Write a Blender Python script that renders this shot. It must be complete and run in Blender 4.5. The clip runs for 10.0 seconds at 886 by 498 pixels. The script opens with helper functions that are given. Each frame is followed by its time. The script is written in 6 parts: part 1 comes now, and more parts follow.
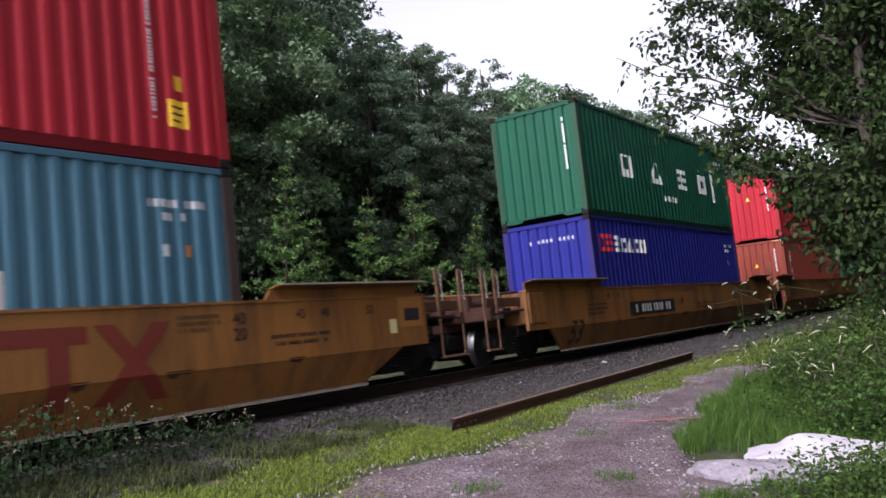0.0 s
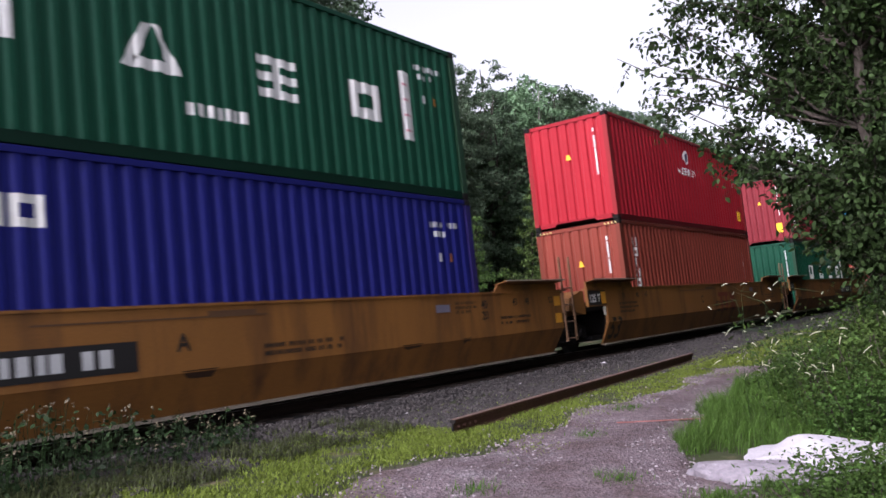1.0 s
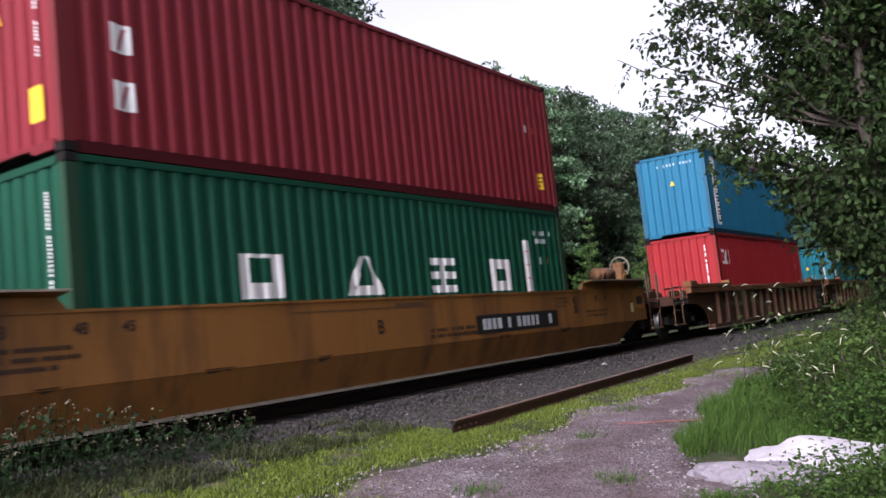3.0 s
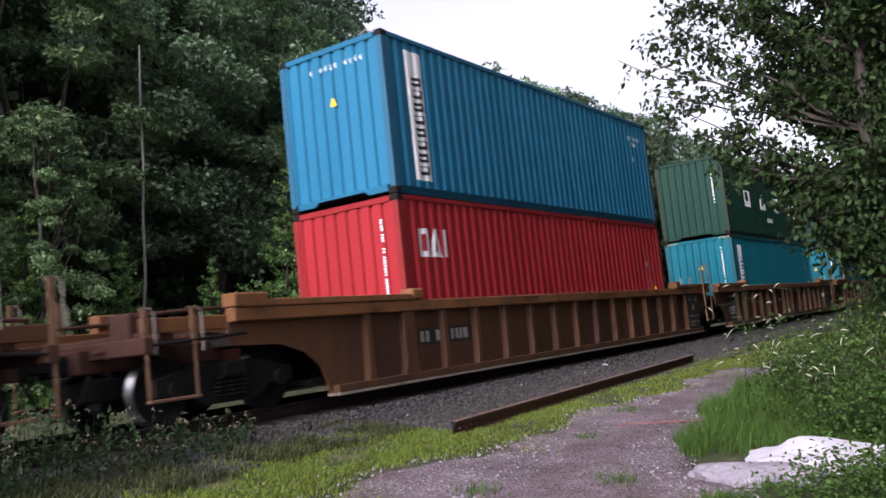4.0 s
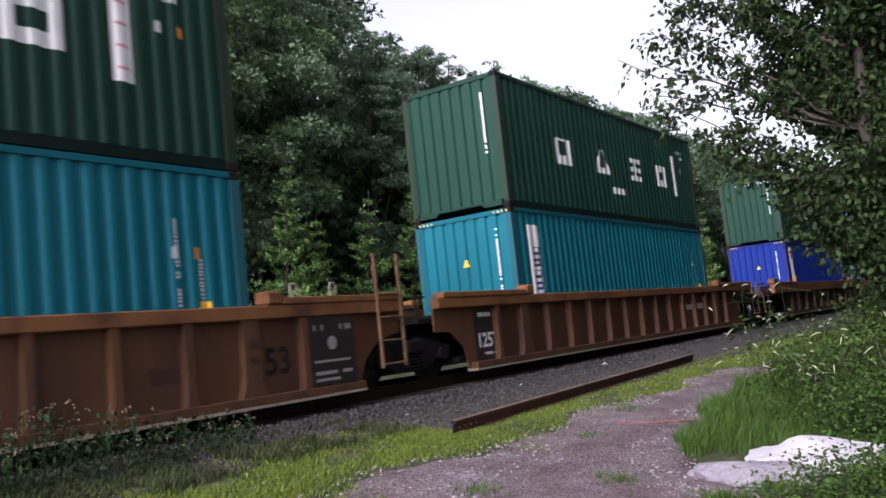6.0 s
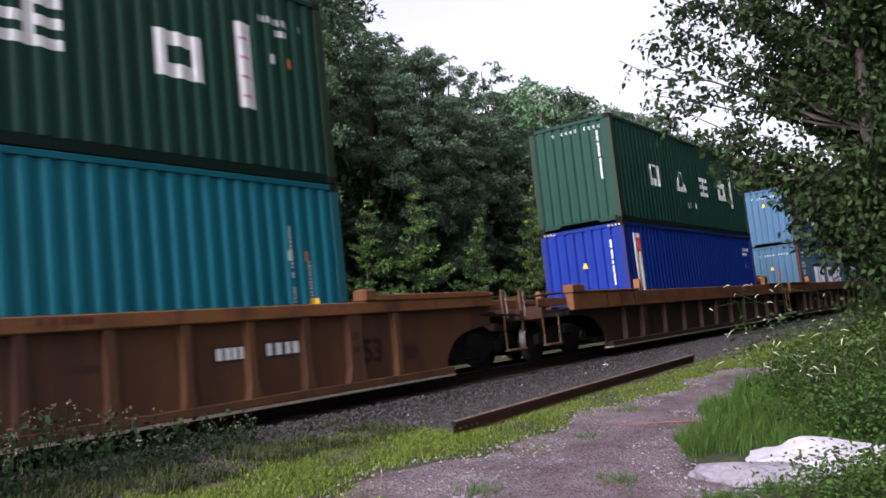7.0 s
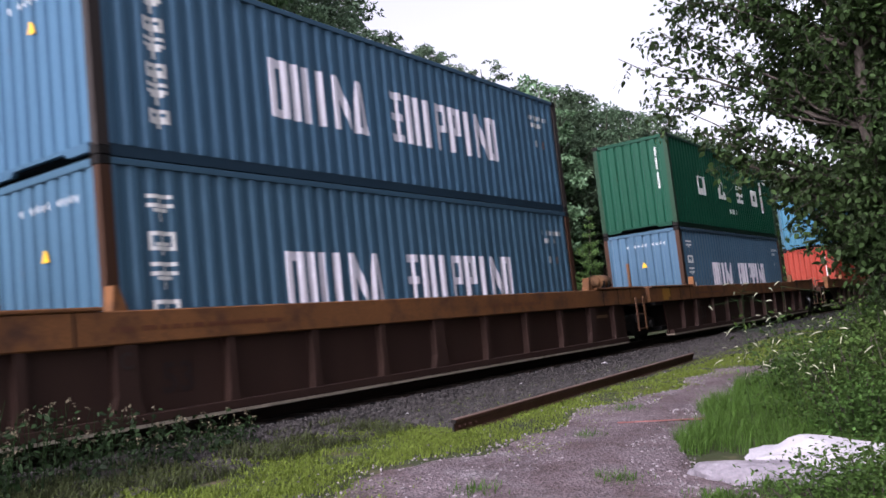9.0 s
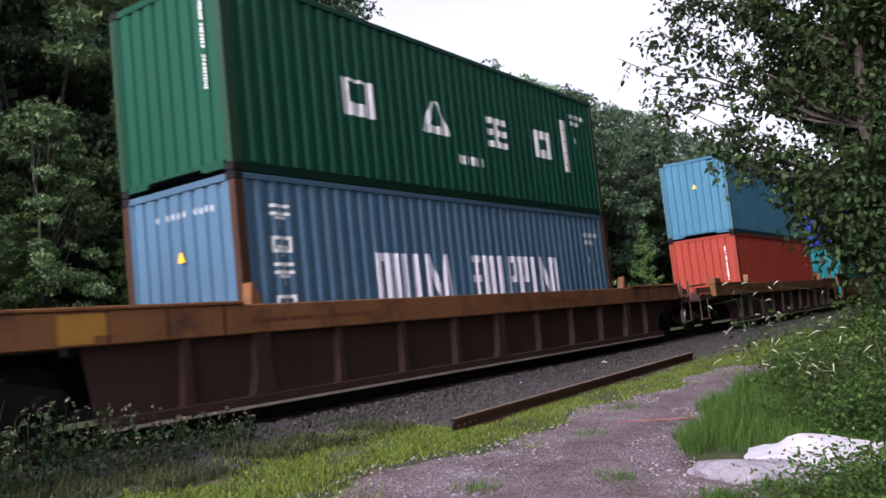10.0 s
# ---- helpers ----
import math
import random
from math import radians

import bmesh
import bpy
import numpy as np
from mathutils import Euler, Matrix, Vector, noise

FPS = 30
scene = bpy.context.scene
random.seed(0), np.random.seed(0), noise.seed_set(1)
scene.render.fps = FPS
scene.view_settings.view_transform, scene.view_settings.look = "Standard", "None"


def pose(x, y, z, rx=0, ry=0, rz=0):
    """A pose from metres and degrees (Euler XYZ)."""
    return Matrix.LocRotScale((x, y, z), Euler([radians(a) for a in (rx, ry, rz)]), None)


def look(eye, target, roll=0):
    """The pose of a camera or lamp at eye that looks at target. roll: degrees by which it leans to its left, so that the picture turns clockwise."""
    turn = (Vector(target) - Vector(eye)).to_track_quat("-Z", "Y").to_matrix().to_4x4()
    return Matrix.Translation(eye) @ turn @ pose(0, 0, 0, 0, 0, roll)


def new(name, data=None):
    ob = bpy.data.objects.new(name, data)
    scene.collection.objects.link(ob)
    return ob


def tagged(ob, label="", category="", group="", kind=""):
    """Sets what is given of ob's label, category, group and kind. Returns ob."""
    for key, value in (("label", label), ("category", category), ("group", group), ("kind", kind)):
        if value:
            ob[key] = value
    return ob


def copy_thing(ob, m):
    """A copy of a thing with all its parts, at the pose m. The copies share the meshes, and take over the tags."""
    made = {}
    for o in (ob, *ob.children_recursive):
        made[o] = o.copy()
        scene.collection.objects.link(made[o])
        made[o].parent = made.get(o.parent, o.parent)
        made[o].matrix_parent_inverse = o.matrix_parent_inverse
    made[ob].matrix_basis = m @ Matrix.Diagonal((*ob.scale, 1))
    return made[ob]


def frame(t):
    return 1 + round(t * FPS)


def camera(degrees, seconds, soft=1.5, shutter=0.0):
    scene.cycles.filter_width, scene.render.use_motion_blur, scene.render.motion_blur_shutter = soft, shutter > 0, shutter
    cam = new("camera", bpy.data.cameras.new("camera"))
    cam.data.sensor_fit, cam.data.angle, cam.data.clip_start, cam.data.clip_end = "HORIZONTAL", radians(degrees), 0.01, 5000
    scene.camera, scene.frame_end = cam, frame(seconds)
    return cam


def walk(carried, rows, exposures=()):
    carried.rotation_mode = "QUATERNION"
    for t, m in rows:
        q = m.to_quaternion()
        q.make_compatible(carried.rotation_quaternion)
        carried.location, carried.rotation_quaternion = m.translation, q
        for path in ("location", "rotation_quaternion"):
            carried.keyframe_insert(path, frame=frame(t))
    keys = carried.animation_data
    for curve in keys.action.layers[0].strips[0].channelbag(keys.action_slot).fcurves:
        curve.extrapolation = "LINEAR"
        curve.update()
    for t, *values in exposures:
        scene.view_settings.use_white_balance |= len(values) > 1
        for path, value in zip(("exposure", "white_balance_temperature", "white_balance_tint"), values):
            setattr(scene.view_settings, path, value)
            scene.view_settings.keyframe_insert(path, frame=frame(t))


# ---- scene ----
from mathutils.geometry import tessellate_polygon

# ---------- camera ----------
EYE = (0.0, -9.785, 1.898)
YAW, PITCH, ROLL, LENS = 34.244, 1.709, -0.4875, 53.79


def aim(yaw, pitch):
    y, p = radians(yaw), radians(pitch)
    d = (math.cos(p) * math.cos(y), math.cos(p) * math.sin(y), math.sin(p))
    return look(EYE, tuple(a + b for a, b in zip(EYE, d)), ROLL)


cam = camera(LENS, 10.0, soft=1.6, shutter=0.12)
# small sway of the hand-held camera: seconds, degrees of yaw and pitch
SWAY = [(0, 0, 0), (0.5, 0, 0.037), (1, 0, 0.055), (1.5, -0.018, 0.055), (2, 0.018, 0.11), (2.5, 0.018, 0.11), (4, 0.055, 0.165),
        (4.5, 0, 0.11), (5, 0.018, 0.165), (5.5, 0.018, 0.11), (7, 0.09, 0.165), (7.5, 0.09, 0.165), (8, 0.09, 0.11),
        (8.5, 0.055, 0.074), (9, 0.055, 0.055), (9.5, 0.018, -0.037), (10, 0.018, 0)]
walk(cam, [(t, aim(YAW + a, PITCH + b)) for t, a, b in SWAY], [(0, 0.85, 6000, 25.0), (10, 0.85, 6000, 25.0)])

# ---------- light ----------
SUN_EL, SUN_AZ = 33.0, 176.0          # degrees; azimuth from +x towards +y
world = bpy.data.worlds.new("overcast_sky")
scene.world = world
world.use_nodes = True
wn = world.node_tree
sky = wn.nodes.new("ShaderNodeTexSky")
sky.sky_type = "NISHITA"
sky.sun_disc = False
sky.sun_elevation = radians(SUN_EL)
sky.sun_rotation = radians(90 - SUN_AZ)
sky.air_density, sky.dust_density, sky.ozone_density = 1.0, 4.0, 1.0
hs = wn.nodes.new("ShaderNodeHueSaturation")
hs.inputs["Saturation"].default_value = 0.15
wn.links.new(sky.outputs[0], hs.inputs["Color"])
wn.links.new(hs.outputs[0], wn.nodes["Background"].inputs[0])
wn.nodes["Background"].inputs[1].default_value = 0.154
sun = new("sun", bpy.data.lights.new("sun", "SUN"))
sun.data.energy, sun.data.angle, sun.data.color = 2.7, radians(22), (1.0, 0.97, 0.93)
el, az = radians(SUN_EL), radians(SUN_AZ)
sun.matrix_world = look((40 * math.cos(az) * math.cos(el), 40 * math.sin(az) * math.cos(el), 40 * math.sin(el)), (0, 0, 0))

# ---------- materials ----------


def surface(name, col, rough=0.7, metal=0.0, var=0.25, scale=2.0, fine=45.0, bump=0.15, tint=False, wear=None, wear_amt=0.5, island=0.0, rand=0.0, streak=False):
    """Painted, rusted or mineral surface with variation at two scales."""
    m = bpy.data.materials.new(name)
    m.use_nodes = True
    nt = m.node_tree
    N, L = nt.nodes, nt.links
    b = N["Principled BSDF"]
    b.inputs["Roughness"].default_value, b.inputs["Metallic"].default_value = rough, metal
    b.inputs["Specular IOR Level"].default_value = 0.3
    tc = N.new("ShaderNodeTexCoord")
    mp = N.new("ShaderNodeMapping")
    L.new(tc.outputs["Object"], mp.inputs["Vector"])
    if streak:
        mp.inputs["Scale"].default_value = (1, 1, 0.16)
    n1 = N.new("ShaderNodeTexNoise")
    n1.inputs["Scale"].default_value, n1.inputs["Detail"].default_value = scale, 6
    n2 = N.new("ShaderNodeTexNoise")
    n2.inputs["Scale"].default_value, n2.inputs["Detail"].default_value = fine, 3
    L.new(mp.outputs[0], n1.inputs["Vector"])
    L.new(tc.outputs["Object"], n2.inputs["Vector"])
    if tint:
        src = N.new("ShaderNodeObjectInfo").outputs["Color"]
    else:
        rgb = N.new("ShaderNodeRGB")
        rgb.outputs[0].default_value = (*col, 1)
        src = rgb.outputs[0]
    h = N.new("ShaderNodeHueSaturation")
    L.new(src, h.inputs["Color"])
    mix = N.new("ShaderNodeMath")
    mix.operation = "ADD"
    L.new(n1.outputs[0], mix.inputs[0])
    L.new(n2.outputs[0], mix.inputs[1])
    mr = N.new("ShaderNodeMapRange")
    mr.inputs["From Min"].default_value, mr.inputs["From Max"].default_value = 0.6, 1.4
    mr.inputs["To Min"].default_value, mr.inputs["To Max"].default_value = 1 - var, 1 + var
    L.new(mix.outputs[0], mr.inputs["Value"])
    val = mr.outputs[0]
    for amount, node, out in ((island, "ShaderNodeNewGeometry", "Random Per Island"), (rand, "ShaderNodeObjectInfo", "Random")):
        if amount:
            g = N.new(node)
            r2 = N.new("ShaderNodeMapRange")
            r2.inputs["To Min"].default_value, r2.inputs["To Max"].default_value = 1 - amount, 1 + amount
            L.new(g.outputs[out], r2.inputs["Value"])
            mu = N.new("ShaderNodeMath")
            mu.operation = "MULTIPLY"
            L.new(val, mu.inputs[0])
            L.new(r2.outputs[0], mu.inputs[1])
            val = mu.outputs[0]
    L.new(val, h.inputs["Value"])
    out = h.outputs[0]
    if wear:
        n3 = N.new("ShaderNodeTexNoise")
        n3.inputs["Scale"].default_value, n3.inputs["Detail"].default_value, n3.inputs["Roughness"].default_value = scale * 1.7, 8, 0.65
        L.new(mp.outputs[0], n3.inputs["Vector"])
        ramp = N.new("ShaderNodeMapRange")
        ramp.inputs["From Min"].default_value, ramp.inputs["From Max"].default_value = 0.72 - 0.4 * wear_amt, 0.82 - 0.25 * wear_amt
        L.new(n3.outputs[0], ramp.inputs["Value"])
        mc = N.new("ShaderNodeMix")
        mc.data_type = "RGBA"
        L.new(ramp.outputs[0], mc.inputs["Factor"])
        L.new(out, mc.inputs["A"])
        mc.inputs["B"].default_value = (*wear, 1)
        out = mc.outputs["Result"]
    L.new(out, b.inputs["Base Color"])
    bp = N.new("ShaderNodeBump")
    bp.inputs["Strength"].default_value, bp.inputs["Distance"].default_value = bump, 0.01
    L.new(n2.outputs[0], bp.inputs["Height"])
    L.new(bp.outputs[0], b.inputs["Normal"])
    return m


def foliage(name, col, island=0.45, hue=0.012, trans=0.38):
    """Leaves: each one varies in tone, and lets some light through."""
    m = bpy.data.materials.new(name)
    m.use_nodes = True
    N, L = m.node_tree.nodes, m.node_tree.links
    b = N["Principled BSDF"]
    b.inputs["Roughness"].default_value = 0.7
    b.inputs["Specular IOR Level"].default_value = 0.2
    g = N.new("ShaderNodeNewGeometry")
    oi = N.new("ShaderNodeObjectInfo")
    h = N.new("ShaderNodeHueSaturation")
    h.inputs["Color"].default_value = (*col, 1)
    r = N.new("ShaderNodeMapRange")
    r.inputs["To Min"].default_value, r.inputs["To Max"].default_value = 1 - island, 1 + island
    L.new(g.outputs["Random Per Island"], r.inputs["Value"])
    r3 = N.new("ShaderNodeMapRange")
    r3.inputs["To Min"].default_value, r3.inputs["To Max"].default_value = 0.82, 1.15
    L.new(oi.outputs["Random"], r3.inputs["Value"])
    mu = N.new("ShaderNodeMath")
    mu.operation = "MULTIPLY"
    L.new(r.outputs[0], mu.inputs[0])
    L.new(r3.outputs[0], mu.inputs[1])
    L.new(mu.outputs[0], h.inputs["Value"])
    r2 = N.new("ShaderNodeMapRange")
    r2.inputs["To Min"].default_value, r2.inputs["To Max"].default_value = 0.5 - hue, 0.5 + hue
    L.new(oi.outputs["Random"], r2.inputs["Value"])
    L.new(r2.outputs[0], h.inputs["Hue"])
    L.new(h.outputs[0], b.inputs["Base Color"])
    tr = N.new("ShaderNodeBsdfTranslucent")
    L.new(h.outputs[0], tr.inputs["Color"])
    ms = N.new("ShaderNodeMixShader")
    ms.inputs[0].default_value = trans
    L.new(b.outputs[0], ms.inputs[1])
    L.new(tr.outputs[0], ms.inputs[2])
    L.new(ms.outputs[0], N["Material Output"].inputs[0])
    return m


RUST = (0.09, 0.035, 0.018)
M_PAINT = surface("container_paint", (1, 1, 1), 0.5, 0, 0.16, 0.9, 60, 0.05, tint=True, wear=(0.10, 0.05, 0.03), wear_amt=0.12, streak=True)
M_PAINT.node_tree.nodes["Principled BSDF"].inputs["Specular IOR Level"].default_value = 0.15
M_POST = surface("worn_post_paint", (0.135, 0.074, 0.040), 0.65, 0, 0.3, 5, 50, 0.15, wear=(0.055, 0.03, 0.02), wear_amt=0.5)
M_WHITE = surface("white_lettering", (0.6480, 0.6480, 0.6300), 0.6, 0, 0.12, 3, 60, 0.05)
M_MARK = surface("marking_paint", (1, 1, 1), 0.6, 0, 0.12, 3, 60, 0.05, tint=True)
# Both steels set near black: shade under the wagons is put into their colour.
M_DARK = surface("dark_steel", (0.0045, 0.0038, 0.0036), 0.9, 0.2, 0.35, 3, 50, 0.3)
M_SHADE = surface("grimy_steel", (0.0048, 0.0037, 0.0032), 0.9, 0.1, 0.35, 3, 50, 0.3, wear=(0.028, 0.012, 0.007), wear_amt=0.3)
M_YEL = surface("ochre_wagon_paint", (0.192, 0.0820, 0.0180), 0.6, 0, 0.26, 0.8, 40, 0.1, wear=(0.070, 0.030, 0.012), wear_amt=0.6, streak=True)
M_RIB = surface("rusty_ochre_wagon_paint", (0.078, 0.034, 0.0135), 0.7, 0, 0.28, 1.0, 40, 0.15, wear=(0.05, 0.022, 0.013), wear_amt=0.7, streak=True)
M_RED = surface("rusty_brown_wagon_paint", (0.0255, 0.0105, 0.0066), 0.75, 0, 0.3, 1.0, 40, 0.2, wear=(0.030, 0.013, 0.008), wear_amt=0.5, streak=True)
M_CHORD = surface("rusty_orange_chord_paint", (0.150, 0.062, 0.020), 0.7, 0, 0.28, 1.2, 40, 0.15, wear=(0.06, 0.026, 0.014), wear_amt=0.6)
M_TANK = surface("pale_tan_paint", (0.33, 0.17, 0.080), 0.65, 0, 0.25, 3, 45, 0.1, wear=(0.12, 0.055, 0.025), wear_amt=0.45)
M_RAIL = surface("rusty_rail_steel", (0.0595, 0.0268, 0.0167), 0.7, 0.3, 0.3, 4, 60, 0.25, wear=(0.05, 0.02, 0.015), wear_amt=0.6)
# Rail rust cut well down: the shadow below the train is in this colour.
M_TRACK = surface("dark_track_rail", (0.0210, 0.0126, 0.0091), 0.75, 0.3, 0.3, 4, 60, 0.25)
M_LIP = surface("worn_lower_lip", (0.26, 0.22, 0.17), 0.55, 0.1, 0.3, 4, 50, 0.15, wear=(0.07, 0.045, 0.03), wear_amt=0.4)
M_HEAD = surface("polished_rail_head", (0.55, 0.55, 0.54), 0.28, 1.0, 0.1, 3, 40, 0.03)
# Wheel colour is near black too, carrying the shade below the train.
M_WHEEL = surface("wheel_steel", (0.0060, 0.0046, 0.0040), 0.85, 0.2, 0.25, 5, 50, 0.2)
M_TREAD = surface("polished_wheel_rim", (0.1500, 0.1500, 0.1500), 0.42, 1.0, 0.1, 5, 50, 0.03)
M_TIE = surface("weathered_tie_wood", (0.0350, 0.0250, 0.0200), 0.9, 0, 0.35, 4, 60, 0.5, rand=0.25)
M_BARK = surface("tree_bark", (0.0450, 0.0360, 0.0293), 0.9, 0, 0.35, 5, 40, 0.6)
M_PALEBARK = surface("pale_bark", (0.20, 0.19, 0.17), 0.85, 0, 0.35, 5, 40, 0.4)
M_STONE = surface("ballast_stone", (0.034, 0.0300, 0.0288), 0.9, 0, 0.25, 8, 70, 0.4, island=0.55)
M_ROCK = surface("white_rock", (0.33, 0.313, 0.332), 0.85, 0, 0.14, 2.5, 30, 0.5, wear=(0.42, 0.38, 0.38), wear_amt=0.3)
M_LOOP = surface("worn_handrail", (0.30, 0.26, 0.22), 0.5, 0.3, 0.2, 6, 50, 0.1)
M_GREYROCK = surface("grey_lavender_stone", (0.185, 0.166, 0.186), 0.9, 0, 0.3, 4, 30, 0.6, wear=(0.30, 0.28, 0.30), wear_amt=0.4)
M_LEAF = foliage("forest_leaf", (0.150, 0.236, 0.128), 0.5, 0.012, 0.3)
M_LEAF2 = foliage("light_forest_leaf", (0.145, 0.222, 0.098), 0.5, 0.012, 0.3)
M_FIR = foliage("young_fir_needle", (0.125, 0.215, 0.062), 0.5, 0.012, 0.3)
# Far leaves darkened in colour to offset the sun shining straight on them.
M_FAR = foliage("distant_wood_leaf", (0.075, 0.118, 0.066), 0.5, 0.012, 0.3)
# Darker copy of the forest leaf: the wood's shade is put into its colour.
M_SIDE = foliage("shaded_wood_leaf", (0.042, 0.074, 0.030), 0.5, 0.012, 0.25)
M_NEEDLE = foliage("dark_forest_leaf", (0.130, 0.200, 0.122), 0.5, 0.012, 0.3)
M_NEAR = foliage("near_tree_leaf", (0.026, 0.044, 0.012), 0.6, 0.02, 0.32)
M_SHRUB = foliage("shrub_leaf", (0.048, 0.090, 0.018), 0.5, 0.02)
M_GRASS = foliage("short_grass", (0.110, 0.148, 0.022), 0.4, 0.0, 0.3)
M_TALL = foliage("tall_grass", (0.0504, 0.1007, 0.0158), 0.45, 0.0, 0.3)
M_ROUGH = foliage("rough_dark_grass", (0.046, 0.056, 0.020), 0.5, 0.0, 0.25)
M_WEED = foliage("dark_weed_leaf", (0.0157, 0.0333, 0.0098), 0.5, 0.0, 0.25)
M_SEED = foliage("dry_seed_head", (0.1620, 0.1350, 0.0900), 0.35, 0.0, 0.3)
M_BLOOM = foliage("pale_blossom", (0.4250, 0.4250, 0.3060), 0.2, 0.0, 0.3)


def gravel_material():
    """Grey-violet crushed stone with fines, worn into two faint tracks, grass creeping in."""
    m = surface("gravel_drive", (0.134, 0.103, 0.112), 0.95, 0, 0.3, 0.9, 28, 0.8, wear=(0.182, 0.156, 0.17), wear_amt=0.5)
    N, L = m.node_tree.nodes, m.node_tree.links
    v = N.new("ShaderNodeTexVoronoi")
    v.inputs["Scale"].default_value = 38
    tc = N.new("ShaderNodeTexCoord")
    L.new(tc.outputs["Object"], v.inputs["Vector"])
    b = N["Principled BSDF"]
    old = b.inputs["Base Color"].links[0].from_socket
    mx = N.new("ShaderNodeMix")
    mx.data_type, mx.blend_type = "RGBA", "OVERLAY"
    mx.inputs["Factor"].default_value = 0.55
    L.new(old, mx.inputs["A"])
    bw = N.new("ShaderNodeRGBToBW")
    L.new(v.outputs["Color"], bw.inputs[0])
    L.new(bw.outputs[0], mx.inputs["B"])
    L.new(mx.outputs["Result"], b.inputs["Base Color"])
    big = N.new("ShaderNodeTexNoise")
    big.inputs["Scale"].default_value, big.inputs["Detail"].default_value, big.inputs["Roughness"].default_value = 1.4, 9, 0.7
    L.new(tc.outputs["Object"], big.inputs["Vector"])
    rr = N.new("ShaderNodeMapRange")
    rr.inputs["From Min"].default_value, rr.inputs["From Max"].default_value = 0.42, 0.62
    L.new(big.outputs[0], rr.inputs["Value"])
    m2 = N.new("ShaderNodeMix")
    m2.data_type, m2.blend_type = "RGBA", "MULTIPLY"
    m2.inputs["B"].default_value = (0.62, 0.55, 0.52, 1)
    L.new(rr.outputs[0], m2.inputs["Factor"])
    L.new(mx.outputs["Result"], m2.inputs["A"])
    L.new(m2.outputs["Result"], b.inputs["Base Color"])
    bp = N.new("ShaderNodeBump")
    bp.inputs["Strength"].default_value, bp.inputs["Distance"].default_value = 0.9, 0.025
    L.new(v.outputs["Distance"], bp.inputs["Height"])
    L.new(bp.outputs[0], b.inputs["Normal"])
    return m


M_GRAVEL = gravel_material()
M_SOIL = surface("grassy_soil", (0.0293, 0.0366, 0.0117), 0.95, 0, 0.35, 0.8, 18, 0.7, wear=(0.12, 0.09, 0.055), wear_amt=0.45)
M_SHOULDER = surface("gravel_shoulder", (0.030, 0.0262, 0.0250), 0.95, 0, 0.4, 3, 26, 1.0, wear=(0.035, 0.03, 0.03), wear_amt=0.5)
M_BED = surface("ballast_bed", (0.014, 0.0125, 0.0125), 0.95, 0, 0.4, 3, 26, 1.0, wear=(0.02, 0.018, 0.016), wear_amt=0.6)

# ---------- mesh helpers ----------


def mesh_of(name, verts, faces, mat=None, smooth=False):
    me = bpy.data.meshes.new(name)
    me.from_pydata([tuple(v) for v in verts], [], faces)
    if mat:
        me.materials.append(mat)
    if smooth:
        me.polygons.foreach_set("use_smooth", [True] * len(me.polygons))
    me.update()
    return me


def part(name, me, parent, label="", color=None, at=None):
    """Links a mesh as one object under a thing or a part."""
    ob = new(name, me)
    ob.parent = parent
    if label:
        ob["label"] = label
    if color:
        ob.color = (*color, 1)
    if at:
        ob.location = at
    if name in ("code_marking", "small_lettering", "number_marking", "plate_marking", "band_marking") or name in ("blossom", "seed_head", "hazard_stripe", "foliage", "stem", "bough", "twig"):
        ob["kind"] = "stuff"
    return ob


